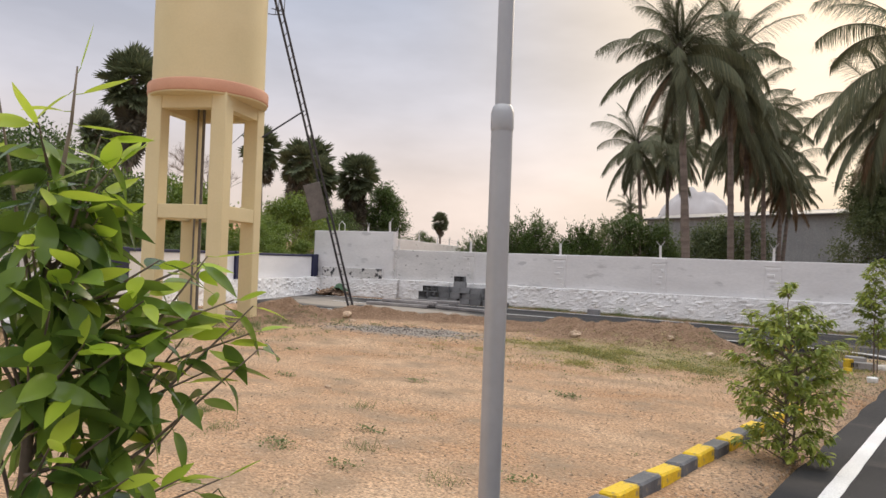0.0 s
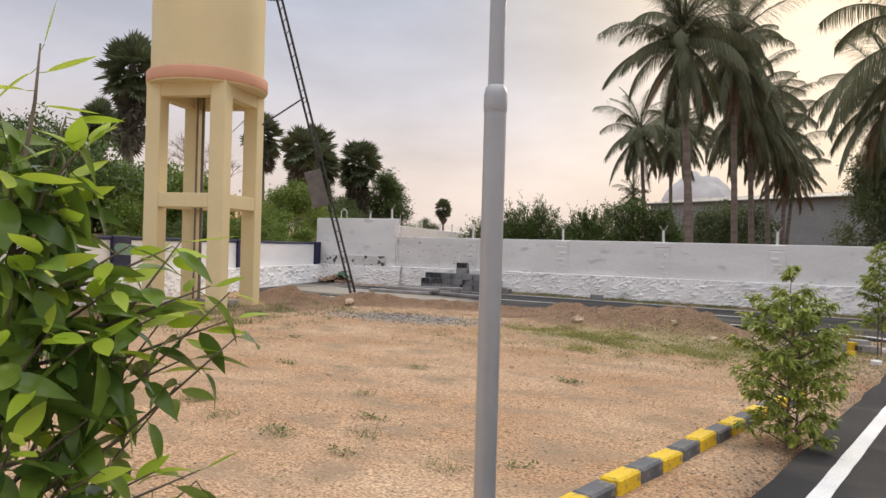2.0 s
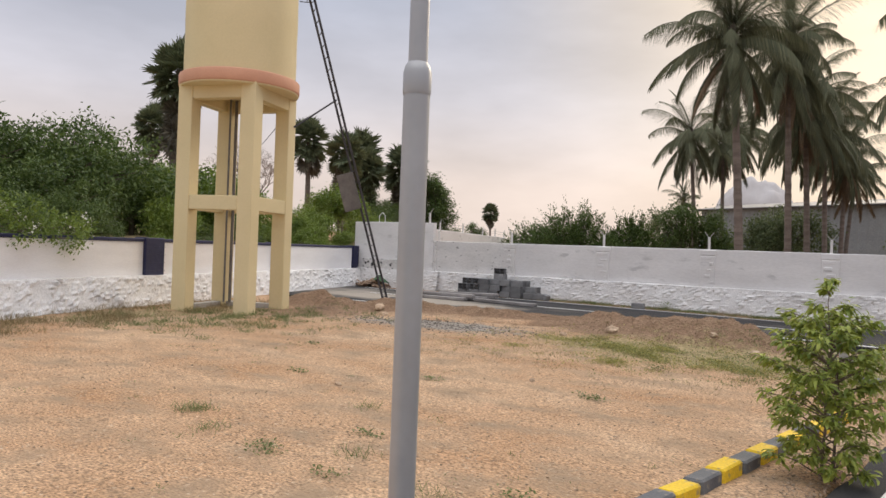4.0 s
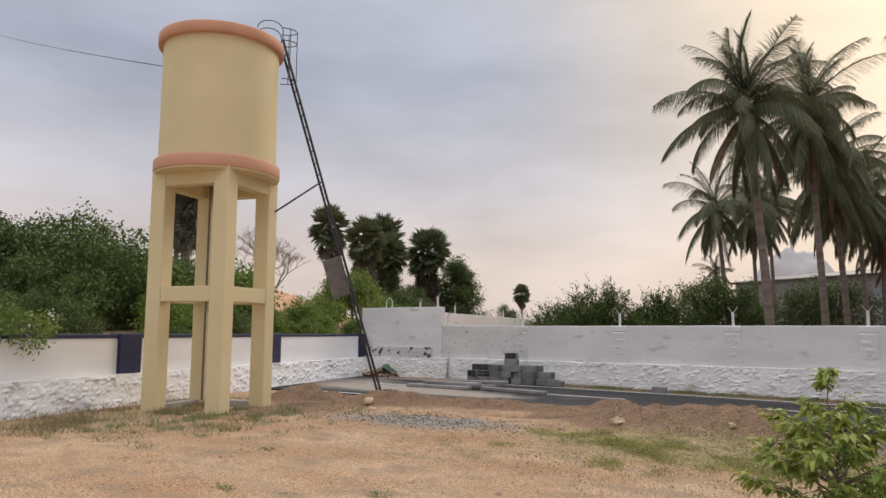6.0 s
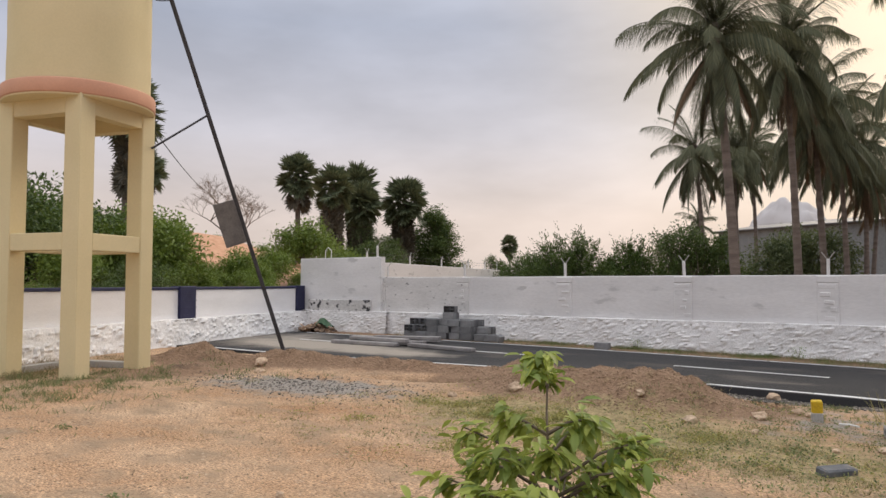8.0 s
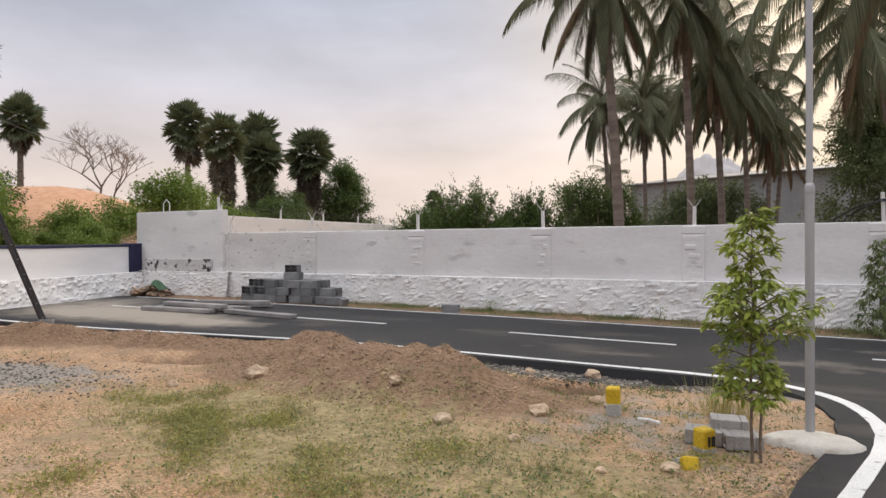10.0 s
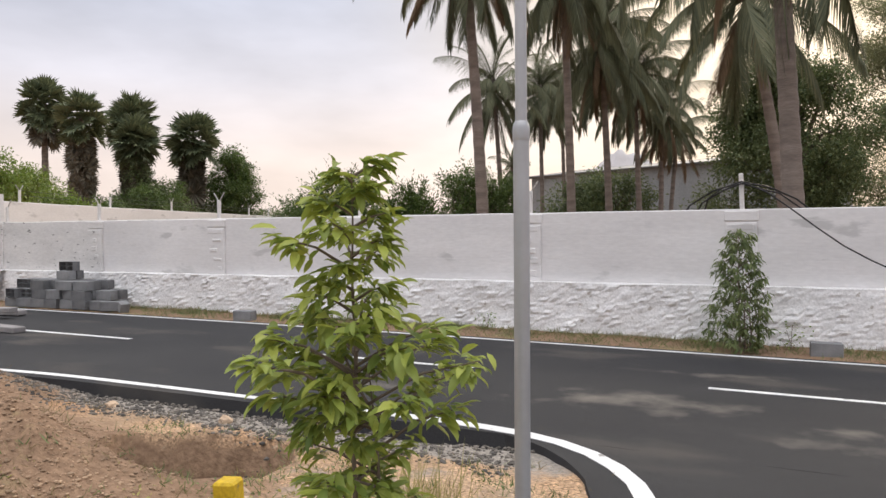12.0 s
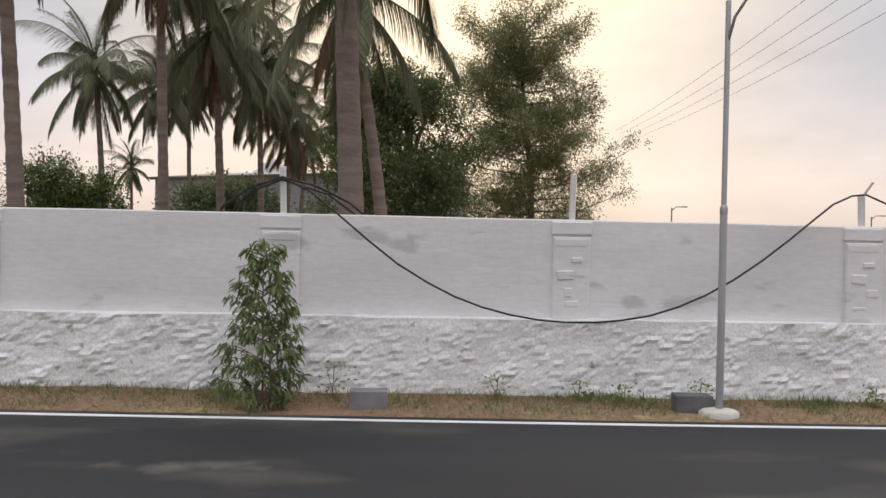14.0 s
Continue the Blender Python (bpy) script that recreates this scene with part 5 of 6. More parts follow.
make_sapling((-0.04, 15.82, level(-0.04) - 0.08), 2.05, [(0.55, 0.22, 0.6), (0.7, 0.34, 0.9), (0.88, 0.30, 0.6), (0.98, 0.18, 0.25), (1.1, 0.38, 0.9), (1.28, 0.48, 1.3), (1.45, 0.40, 0.9), (1.6, 0.22, 0.3), (1.76, 0.25, 0.6), (1.90, 0.13, 0.4), (2.05, 0.10, 0.5)], 42, LEAF_SAPLING, "slender green sapling with two thin stems near the road corner", 2, 64, 32, 0.098, 0.36, 0.12)
make_sapling((1.06, 24.72, level(1.06) - 0.03), 1.74, [(0.08, 0.50, 1.1), (0.5, 0.48, 1.0), (0.95, 0.42, 1.0), (1.3, 0.30, 0.8), (1.5, 0.22, 0.6), (1.73, 0.17, 0.8)], 43, LEAF_DUSTY, "dusty green sapling with narrow leaves against the wall", 3, 84, 24, 0.115, 0.25, 0.75)


# ---- the leafy young tree beside the lamp post ----
def leaf_object_mesh(name, mat, curl, fold=0.30, wave=0.0):
    """A pointed oval leaf, folded along its midrib and bent down towards the tip."""
    rows = []
    for i in range(9):
        t = i / 8
        half = 0.185 * math.sin(math.pi * min(1.0, 0.05 + 0.95 * t) ** 0.88) ** 0.85 * (1 - 0.35 * t ** 6) if 0 < i < 8 else 0.004
        drop = -curl * t * t + wave * math.sin(t * 9)
        rows.append([(t, half * k, drop + fold * abs(half * k) - 0.5 * fold * half * k * k) for k in (-1, -0.55, 0, 0.55, 1)])
    g = Geo().grid(rows)
    g.tube([(-0.16, 0, 0.03), (0.02, 0, 0.0)], 0.010, 4, False)
    return g.mesh(name, mat, smooth=True)


OLD_LEAVES = [leaf_object_mesh("broad_leaf", LEAF_FRONT, c) for c in (0.05, 0.22, 0.42, 0.62)]
NEW_LEAVES = [leaf_object_mesh("young_leaf", LEAF_YOUNG, c) for c in (-0.05, 0.15)]


def make_front_tree():
    r = random.Random(77)
    base = Vector((-1.90, 1.66, level(-1.9) - 0.03))
    tree = thing("young_tree", Matrix.Translation(base), "young tree with glossy green leaves and bright new tips", "tree")
    stem = [Vector(p) for p in ((-1.90, 1.66, 0), (-1.88, 1.67, 0.6), (-1.83, 1.70, 1.15), (-1.81, 1.71, 1.55), (-1.80, 1.72, 1.74), (-1.785, 1.735, 1.90), (-1.79, 1.745, 2.0))]
    put("stem", Geo().tube([p - base for p in stem], [0.018, 0.015, 0.011, 0.0075, 0.005, 0.003, 0.0015], 8), TWIG, tree, "", None, True)
    tips = [((-1.86, 1.65, 1.93), 1.55), ((-1.76, 1.77, 1.87), 1.6), ((-1.775, 1.78, 1.78), 1.6), ((-1.65, 1.92, 1.67), 1.3), ((-1.59, 1.98, 1.58), 1.25), ((-1.58, 1.99, 1.50), 1.2), ((-1.68, 1.90, 1.52), 1.2),
            ((-1.63, 1.95, 1.24), 1.0), ((-1.70, 1.87, 1.27), 1.0), ((-1.71, 1.86, 1.43), 1.1), ((-1.87, 1.66, 1.62), 1.4), ((-1.79, 1.76, 1.66), 1.4), ((-1.94, 1.74, 1.72), 1.3), ((-1.96, 1.80, 1.50), 1.2),
            ((-1.75, 1.80, 1.36), 1.1), ((-1.90, 1.86, 1.60), 1.3), ((-1.95, 1.60, 1.75), 1.4), ((-1.78, 1.90, 1.62), 1.2), ((-1.70, 1.96, 1.40), 1.1), ((-1.84, 1.64, 1.48), 1.2)]
    tips += [((-1.67, 1.83, 1.66), 1.58), ((-1.66, 1.91, 1.66), 1.58), ((-1.62, 1.96, 1.59), 1.51), ((-1.6, 2.0, 1.53), 1.45), ((-1.64, 1.86, 1.54), 1.46), ((-1.64, 1.92, 1.46), 1.38), ((-1.68, 1.81, 1.59), 1.51), ((-1.65, 1.76, 1.52), 1.44), ((-1.68, 1.64, 1.58), 1.5), ((-1.69, 1.69, 1.45), 1.37), ((-1.65, 1.63, 1.38), 1.3), ((-1.68, 1.77, 1.38), 1.3), ((-1.63, 1.86, 1.28), 1.2), ((-1.6, 1.93, 1.27), 1.19), ((-1.65, 1.77, 1.3), 1.22), ((-1.68, 1.61, 1.5), 1.42), ((-1.73, 1.64, 1.87), 1.79), ((-1.75, 1.8, 1.83), 1.75), ((-1.73, 1.66, 1.78), 1.7), ((-1.77, 1.78, 1.73), 1.65), ((-1.7, 1.7, 1.64), 1.56), ((-1.7, 1.62, 1.68), 1.6), ((-1.65, 1.68, 1.53), 1.45)]
    for k, (tip, z) in enumerate(tips):
        tip = Vector(tip) + Vector((0.005, 0.0, 0.01))
        i = max(j for j in range(len(stem) - 1) if stem[j].z <= z)
        a = stem[i].lerp(stem[i + 1], (z - stem[i].z) / (stem[i + 1].z - stem[i].z))
        mid = a.lerp(tip, 0.5) + Vector((0, 0, -0.02))
        put("branch", Geo().tube([a - base, mid - base, tip - base], [0.0042, 0.0032, 0.0013], 6, False), TWIG, tree, "", None, True)
        n = 14 if tip.z > 1.6 else 11 if tip.x > -1.66 else 6
        for j in range(n):
            s = 0.22 + 0.78 * j / (n - 1)
            c = a.lerp(mid, s * 2) if s < 0.5 else mid.lerp(tip, s * 2 - 1)
            out = (tip - a).normalized()
            young = (s > 0.8 and r.random() < 0.75)
            yaw = math.degrees(math.atan2(out.y, out.x)) + j * 137.5 + r.uniform(-25, 25) if s < 0.93 else math.degrees(math.atan2(out.y, out.x)) + r.uniform(-60, 60)
            pitch = r.uniform(-12, 62) if not young else r.uniform(-40, 25)
            sz = r.uniform(0.072, 0.112) * (0.85 if young else 1.0)
            m = Matrix.Translation(c - base) @ pose(0, 0, 0, 0, 0, yaw) @ pose(0, 0, 0, 0, pitch, 0) @ pose(0, 0, 0, r.uniform(-50, 50)) @ Matrix.Diagonal((sz, sz, sz, 1)) @ pose(0.16, 0, -0.03)
            put("leaf", r.choice(NEW_LEAVES if young else OLD_LEAVES), None, tree, "bright young leaf" if young else "", m)
    for j, (z, yaw, pitch) in enumerate(((1.985, 60, -75), (1.96, 240, 40), (1.95, 40, -20), (1.92, 200, -10), (1.90, 60, 5), (1.86, 20, 15))):
        i = max(q for q in range(len(stem) - 1) if stem[q].z <= z)
        a = stem[i].lerp(stem[i + 1], (z - stem[i].z) / (stem[i + 1].z - stem[i].z))
        put("leaf", NEW_LEAVES[j % 2], None, tree, "bright young leaf", Matrix.Translation(a - base) @ pose(0, 0, 0, 0, pitch, yaw) @ Matrix.Diagonal((0.085, 0.085, 0.085, 1)) @ pose(0.16, 0, -0.03))
    return tree


make_front_tree()


def make_flower_bush():
    rr = np.random.default_rng(88)
    y0 = 9.6
    bush = thing("flowering_shrub", pose(left_wall_x(y0) - 0.35, y0, 1.45), "leafy shrub with small pale flowers spilling over the wall", "shrub")
    blobs = [(0.29 * -k + 0.1 * rr.normal(), k + 0.0, 0.55 + 0.18 * rr.normal(), 0.42, 0.5, 0.34) for k in (-1.6, -1.0, -0.4, 0.2, 0.8, 1.3)] + [(0.45, 0.6, 0.18, 0.22, 0.5, 0.22), (0.50, -0.4, 0.25, 0.22, 0.5, 0.25)]
    put("stems", limbs([b[:3] for b in blobs], 0.03, 0.3, rr), BARK, bush)
    put("foliage", crown_mesh("foliage", blobs, 4500, 0.075, LEAF_BRIGHT, rr), None, bush)
    put("flowers", crown_mesh("flowers", blobs, 330, 0.05, FLOWER, rr, wide=0.9), None, bush)


make_flower_bush()


# ---- shed and hill in the distance ----
def make_shed():
    a, b = Vector((-18.6, 79.0, 0)), Vector((2.5, 68.6, 0))
    d = (b - a).normalized()
    shed = thing("shed", Matrix.Translation(a) @ pose(0, 0, 0, 0, 0, math.degrees(math.atan2(d.y, d.x))), "long grey sheet-metal shed with a low roof", "shed")
    ln = (b - a).length
    g = Geo()
    rows = ([], [])
    n = round(ln / 0.2)
    for i in range(n + 1):
        o = 0.05 if (i // 2) % 2 else 0.0
        rows[0].append((ln * i / n, -o, -0.3))
        rows[1].append((ln * i / n, -o, 6.75))
    put("wall", g.grid(rows), SHED_WALL, shed, "grey corrugated sheet wall")
    put("wall", Geo().box((0.1, 12, 7.05), pose(0.05, 6.05, 3.22)), SHED_WALL, shed)
    put("wall", Geo().box((0.1, 12, 7.05), pose(ln - 0.05, 6.05, 3.22)), SHED_WALL, shed)
    put("roof", Geo().box((ln + 0.8, 7.2, 0.14), pose(ln / 2, 3.1, 7.25, 7.5), 0.03), SHED_ROOF, shed)
    put("roof", Geo().box((ln + 0.8, 6.2, 0.14), pose(ln / 2, 9.4, 7.3, -7.5), 0.03), SHED_ROOF, shed)
    put("eave_trim", Geo().box((ln + 0.6, 0.08, 0.22), pose(ln / 2, -0.3, 6.74), 0.02), SHED_ROOF, shed)
    return shed


make_shed()

hill = Geo()
rows = []
for j in range(25):
    row = []
    for i in range(49):
        u, w = (i - 24) / 24, (j - 12) / 12
        k = 1.0 * max(0, 1 - (abs(u + 0.02) ** 2.4 + w * w)) ** 0.75
        row.append((-118 + 42 * u * 1.15, 700 + 40 * w, 76 * k * (1 + 0.10 * noise.noise((u * 3, w * 3, 2)) + 0.05 * noise.noise((u * 9, w * 9, 4))) - 2))
    rows.append(row)
structure("rocky_hill", hill.grid(rows), HAZED_HILL, "bare rocky hill, coloured pale to stand for haze", "hill", True)

# ---- posts, wire and cable on the walls ----
def make_wire_post(x, y, z, yaw, kind, group="wire posts on the walls"):
    post = thing("wire_post", pose(x, y, z, 0, 0, yaw), "white-painted concrete post with a forked steel arm" if kind == "fork" else "white-painted bent steel wire post" if kind == "bent" else "white-painted concrete wire post", "fence post", group)
    if kind == "hoop":
        put("rod", Geo().tube([(-0.15, 0, 0), (-0.15, 0, 0.28), (0, 0, 0.40), (0.15, 0, 0.28), (0.15, 0, 0)], 0.014, 7), WHITE_PLASTIC, post)
        return post
    put("shaft", Geo().box((0.07, 0.07, 0.60 if kind == "plain" else 0.42), pose(0, 0, 0.27 if kind == "plain" else 0.19, 0, random.uniform(-2, 2)), 0.012), OLD_WASH, post)
    if kind in ("fork", "bent"):
        for s in ((-1, 1) if kind == "fork" else (1,)):
            put("arm", Geo().box((0.022, 0.03, 0.25), pose(s * 0.07, 0, 0.46, 0, s * 35), 0.006), CONCRETE, post)
    return post


for px, kind in ((-16.25, "bent"), (-13.0, "fork"), (-9.40, "fork"), (-5.88, "fork"), (-2.40, "fork"), (1.06, "plain"), (4.58, "plain"), (11.7, "fork")):
    make_wire_post(px, WALL_Y + 0.1, WALL_TOP - 0.005, 0, kind)
bent = make_wire_post(8.24, WALL_Y + 0.1, WALL_TOP - 0.005, 0, "bent")
for px, kind in ((-19.0, "hoop"), (-16.6, "bent")):
    make_wire_post(px, 25.62, 2.75, 0, kind)
BACK = [(-18.9 - 6.3 * s, 25.95 + 22.55 * s) for s in (0.12, 0.32, 0.51, 0.71, 0.86, 0.98)]
for i, (px, py) in enumerate(BACK):
    make_wire_post(px - 0.1, py, 2.70, 100, "bent" if i % 2 else "fork")


def sag(a, b, drop, n=16):
    a, b = Vector(a), Vector(b)
    return [a.lerp(b, i / n) - Vector((0, 0, 4 * drop * (i / n) * (1 - i / n))) for i in range(n + 1)]


def make_line(name, label, points, radius, category="wire", group=""):
    line = tagged(put(name, Geo().tube(points, radius, 5), CABLE), label, category, group)
    return line


for lift in (0.25, 0.40):
    pts = []
    for (xa, ya), (xb, yb) in zip(BACK, BACK[1:]):
        pts += sag((xa - 0.1, ya, 2.70 + lift), (xb - 0.1, yb, 2.70 + lift), 0.04, 6)
    make_line("fence_wire", "thin wire strung between posts on the neighbouring wall", pts, 0.007, "wire", "fence wires")

# black pipe slung over the wall posts
make_line("cable", "thick black cable sagging in front of the wall", [Vector(p) for p in ((0.40, 26.3, 1.75), (0.55, 26.0, 2.22), (0.78, 25.72, 2.37), (1.10, 25.62, 2.43), (1.42, 25.55, 2.28), (1.75, 25.48, 2.02), (2.10, 25.47, 1.73), (2.45, 25.46, 1.46), (2.80, 25.46, 1.25), (3.12, 25.46, 1.09), (3.45, 25.46, 0.97), (3.78, 25.46, 0.885), (4.12, 25.46, 0.83), (4.45, 25.46, 0.805), (4.80, 25.46, 0.81), (5.12, 25.46, 0.84), (5.46, 25.46, 0.90), (5.80, 25.46, 1.01), (6.12, 25.46, 1.15), (6.46, 25.46, 1.34), (6.80, 25.47, 1.57), (7.14, 25.48, 1.83), (7.45, 25.5, 2.08), (7.72, 25.55, 2.28), (8.0, 25.62, 2.395), (8.22, 25.68, 2.42), (8.5, 25.72, 2.32), (8.9, 25.75, 2.1))], 0.0125, "cable")
make_line("cable", "black cable looped over a wall post", [Vector(p) for p in ((-0.05, 26.5, 1.7), (0.25, 26.2, 2.12), (0.62, 25.9, 2.33), (1.06, 25.72, 2.46), (1.45, 25.8, 2.37), (1.85, 26.0, 2.18), (2.25, 26.3, 1.85))], 0.015, "cable")
make_line("cable", "black cable looped over a wall post", [Vector(p) for p in ((0.10, 26.7, 1.6), (0.45, 26.1, 2.15), (0.80, 25.8, 2.34), (1.06, 25.74, 2.43), (1.6, 25.85, 2.27), (2.1, 26.2, 1.9))], 0.013, "cable")

make_line("overhead_wire", "thin overhead wire running to the water tower", sag((-15.40, 13.2, 8.10), (-60, 26.1, 24.6), 0.15), 0.012, "wire", "overhead wires")
make_line("overhead_wire", "thin stay wire from the tower to the bank", sag((-13.60, 14.75, 5.15), (-48.5, 43.5, 9.0), 0.6), 0.012, "wire", "overhead wires")
for k in range(4):
    make_line("power_line", "distant power line crossing the hazy sky", sag((27.5 + 0.35 * k, 103 - k, 15.9 - 0.5 * k), (21.4 + 1.35 * k, 42.0, 14.6 - 0.25 * k), 0.6), 0.013, "wire", "power lines")


def make_far_lamp(x, y, h):
    lamp = thing("street_lamp", pose(x, y, 0), "distant thin street lamp with one arm", "street lamp", "distant street lamps")
    put("pole", Geo().tube([(0, 0, 0), (0, 0, h)], 0.06, 8), LAMP_GREY, lamp)
    put("arm", Geo().tube([(0, 0, h - 0.2), (0.35, 0, h + 0.08), (0.8, 0, h + 0.1)], 0.04, 6), LAMP_GREY, lamp)
    put("lamp_head", Geo().box((0.5, 0.2, 0.09), pose(1.0, 0, h + 0.1), 0.02), LAMP_GREY, lamp)


make_far_lamp(23.6, 73.5, 5.0)
make_far_lamp(43.0, 78.0, 4.9)

# ---- kerb, marker stones, blocks and slabs ----
kerb = thing("kerb", pose(0, 0, 0), "row of kerb stones painted yellow and black", "kerb", "", "structure")
STONE_GEO = {}
for i in range(20):
    y = 3.54 + 0.379 * i
    x = -1.945 + 0.196 * (y - 6.19)
    mt = KERB_YELLOW if i % 2 else KERB_BLACK
    if mt.name not in STONE_GEO:
        STONE_GEO[mt.name] = Geo().box((0.16, 0.370, 0.20), Matrix(), 0.016).mesh("kerb_stone", mt)
    put("kerb_stone", STONE_GEO[mt.name], None, kerb, "", pose(x - 0.02 + random.uniform(-0.010, 0.010), y, level(x) - 0.015 + random.uniform(-0.014, 0.014), random.uniform(-1.8, 1.8), random.uniform(-3, 3), -11 + random.uniform(-1.8, 1.8)))
loose = tagged(put("kerb_stone", STONE_GEO["kerb_black"], None, None, "", pose(-0.88, 14.02, level(-0.9) - 0.05, 0, 6, -40)), "loose black kerb stone lying on the grass", "kerb stone")


def make_marker(x, y, yaw, h, numbered):
    stone = thing("marker_stone", pose(x, y, level(x) - 0.06, 0, 0, yaw), "small yellow-painted boundary stone with a black number" if numbered else "small yellow-painted boundary stone with a bare foot", "marker stone", "yellow marker stones")
    body = put("body", Geo().box((0.135, 0.135, h), pose(0, 0, h / 2, 1.5, -2), 0.014), STONE_YELLOW, stone)
    foot = 0.12 if numbered else 0.22
    put("bare_foot", Geo().box((0.142, 0.142, foot), pose(0, 0, foot / 2 - 0.03, 1.5, -2), 0.014), CONCRETE, stone, "unpainted grey foot")
    if not numbered:
        return stone
    put("number_bar", Geo().box((0.022, 0.006, 0.085), pose(-0.012, -0.072, h - 0.10, 1.5, -2)), MARK_BLACK, body)
    put("number_bar", Geo().box((0.034, 0.006, 0.085), pose(0.030, -0.072, h - 0.10, 1.5, -2)), MARK_BLACK, body)
    return stone


make_marker(-1.42, 16.72, 12, 0.34, False)
make_marker(-0.42, 15.96, 52, 0.24, True)
fallen = thing("marker_stone", pose(-0.47, 15.48, level(-0.5) - 0.015, 66, 8, 35), "toppled yellow-painted boundary stone with a grey side", "marker stone", "yellow marker stones")
put("body", Geo().box((0.125, 0.125, 0.10), pose(0, 0, 0.06), 0.014), STONE_YELLOW, fallen)
put("bare_foot", Geo().box((0.13, 0.13, 0.18), pose(0, 0, -0.07), 0.014), CONCRETE, fallen, "unpainted grey foot")


def block_mesh(name, size, hollow=False):
    g = Geo().box(size, Matrix(), 0.006)
    if hollow:
        # a cored block: four slots open on one face
        bm = bmesh.new()
        bmesh.ops.create_cube(bm, size=1, matrix=Matrix.Diagonal((*size, 1)))
        bmesh.ops.subdivide_edges(bm, edges=bm.edges[:], cuts=1, use_grid_fill=True)
        bm.normal_update()
        front = [f for f in bm.faces if f.normal.y < -0.9]
        bmesh.ops.inset_individual(bm, faces=front, thickness=0.018, depth=0.0)
        for f in front:
            for v in f.verts:
                v.co.y += 0.11
        bm.verts.index_update()
        g = Geo().add([v.co.copy() for v in bm.verts], [[v.index for v in f.verts] for f in bm.faces])
        bm.free()
    return g.mesh(name, BLOCK)


FULL, CORED, HALF = block_mesh("concrete_block", (0.40, 0.20, 0.20)), block_mesh("cored_block", (0.40, 0.20, 0.20), True), block_mesh("half_block", (0.20, 0.20, 0.20))


def lay(x, y, z, yaw=0.0, me=FULL, label="grey concrete building block stacked by the wall", group="stacked concrete blocks", tip=0.0):
    return tagged(put("concrete_block", me, None, None, "", pose(x, y, z, 0, tip, yaw)), label, "concrete block", group)


r = random.Random(3)
zb = level(-12.5)
for row, y0 in ((0, 24.55), (1, 24.80), (2, 25.05)):
    for i in range(7):
        x = -14.25 + 0.43 * i + r.uniform(-0.03, 0.03)
        top = (2, 2, 3, 2, 3, 3, 1)[i] if row == 0 else (3, 3, 3, 4, 3, 3, 2)[i]
        for k in range(top):
            lay(x + r.uniform(-0.06, 0.06), y0 + r.uniform(-0.03, 0.03), zb + 0.10 + 0.203 * k, r.uniform(-11, 11), CORED if (i < 2 and (k + row) % 2) else FULL)
lay(-12.98, 24.95, zb + 0.91, 4, CORED)
lay(-11.25, 24.55, zb + 0.10, 25, FULL)
lay(-10.98, 24.62, zb + 0.09, -20, HALF, tip=20)
lay(-7.72, 24.55, level(-7.7) + 0.06, 4, FULL, "grey concrete block lying by the wall", "loose concrete blocks")
lay(2.18, 24.72, level(2.2) + 0.07, 2, FULL, "grey concrete block lying by the wall", "loose concrete blocks")
lay(5.72, 24.80, level(5.7) + 0.07, -3, FULL, "grey concrete block lying by the wall", "loose concrete blocks")

def slotted_mesh(name, size, mat):
    """A hollow block lying down: two slots run in from each end."""
    sx, sy, sz = size
    g = Geo().box((sx * 0.62, sy, sz), Matrix(), 0.008)
    for e in (-1, 1):
        m = pose(e * sx * 0.405, 0, 0)
        for z, t in ((-sz / 2 + 0.013, 0.026), (sz / 2 - 0.013, 0.026)):
            g.box((sx * 0.19, sy, t), m @ pose(0, 0, z), 0.003)
        for y, t in ((-sy / 2 + 0.015, 0.03), (0, 0.03), (sy / 2 - 0.015, 0.03)):
            g.box((sx * 0.188, t, sz - 0.05), m @ pose(0, y, 0))
    return g.mesh(name, mat)


PAVER = slotted_mesh("flat_block", (0.30, 0.24, 0.12), FLAT_BLOCK)
for x, y, z, yaw in ((-0.48, 16.24, 0.05, 10), (-0.17, 16.22, 0.05, 24), (-0.30, 16.42, 0.125, 14)):
    tagged(put("concrete_block", PAVER, None, None, "", pose(x, y, level(x) + z, 0, 2, yaw)), "flat grey concrete block lying beside the sapling", "concrete block", "blocks by the sapling")

r = random.Random(9)
for i, (x, y, ln, yaw, z) in enumerate(((-13.5, 21.45, 2.3, 3, 0.05), (-13.4, 21.85, 2.2, 9, 0.05), (-13.2, 22.25, 2.3, 4, 0.05), (-13.6, 22.65, 2.2, 8, 0.05), (-13.3, 23.1, 2.3, 5, 0.05), (-13.2, 21.7, 2.1, -2, 0.155), (-11.0, 21.62, 2.2, -5, 0.05), (-12.9, 22.6, 2.1, 12, 0.155))):
    g = Geo().box((ln, 0.22, 0.10), Matrix(), 0.014)
    tagged(put("stone_slab", g, SLAB, None, "", pose(x, y, level(x) + z + 0.004, 0, r.uniform(-0.6, 0.6), yaw)), "long grey granite fence slab lying on the road", "stone slab", "stone slabs on the road")


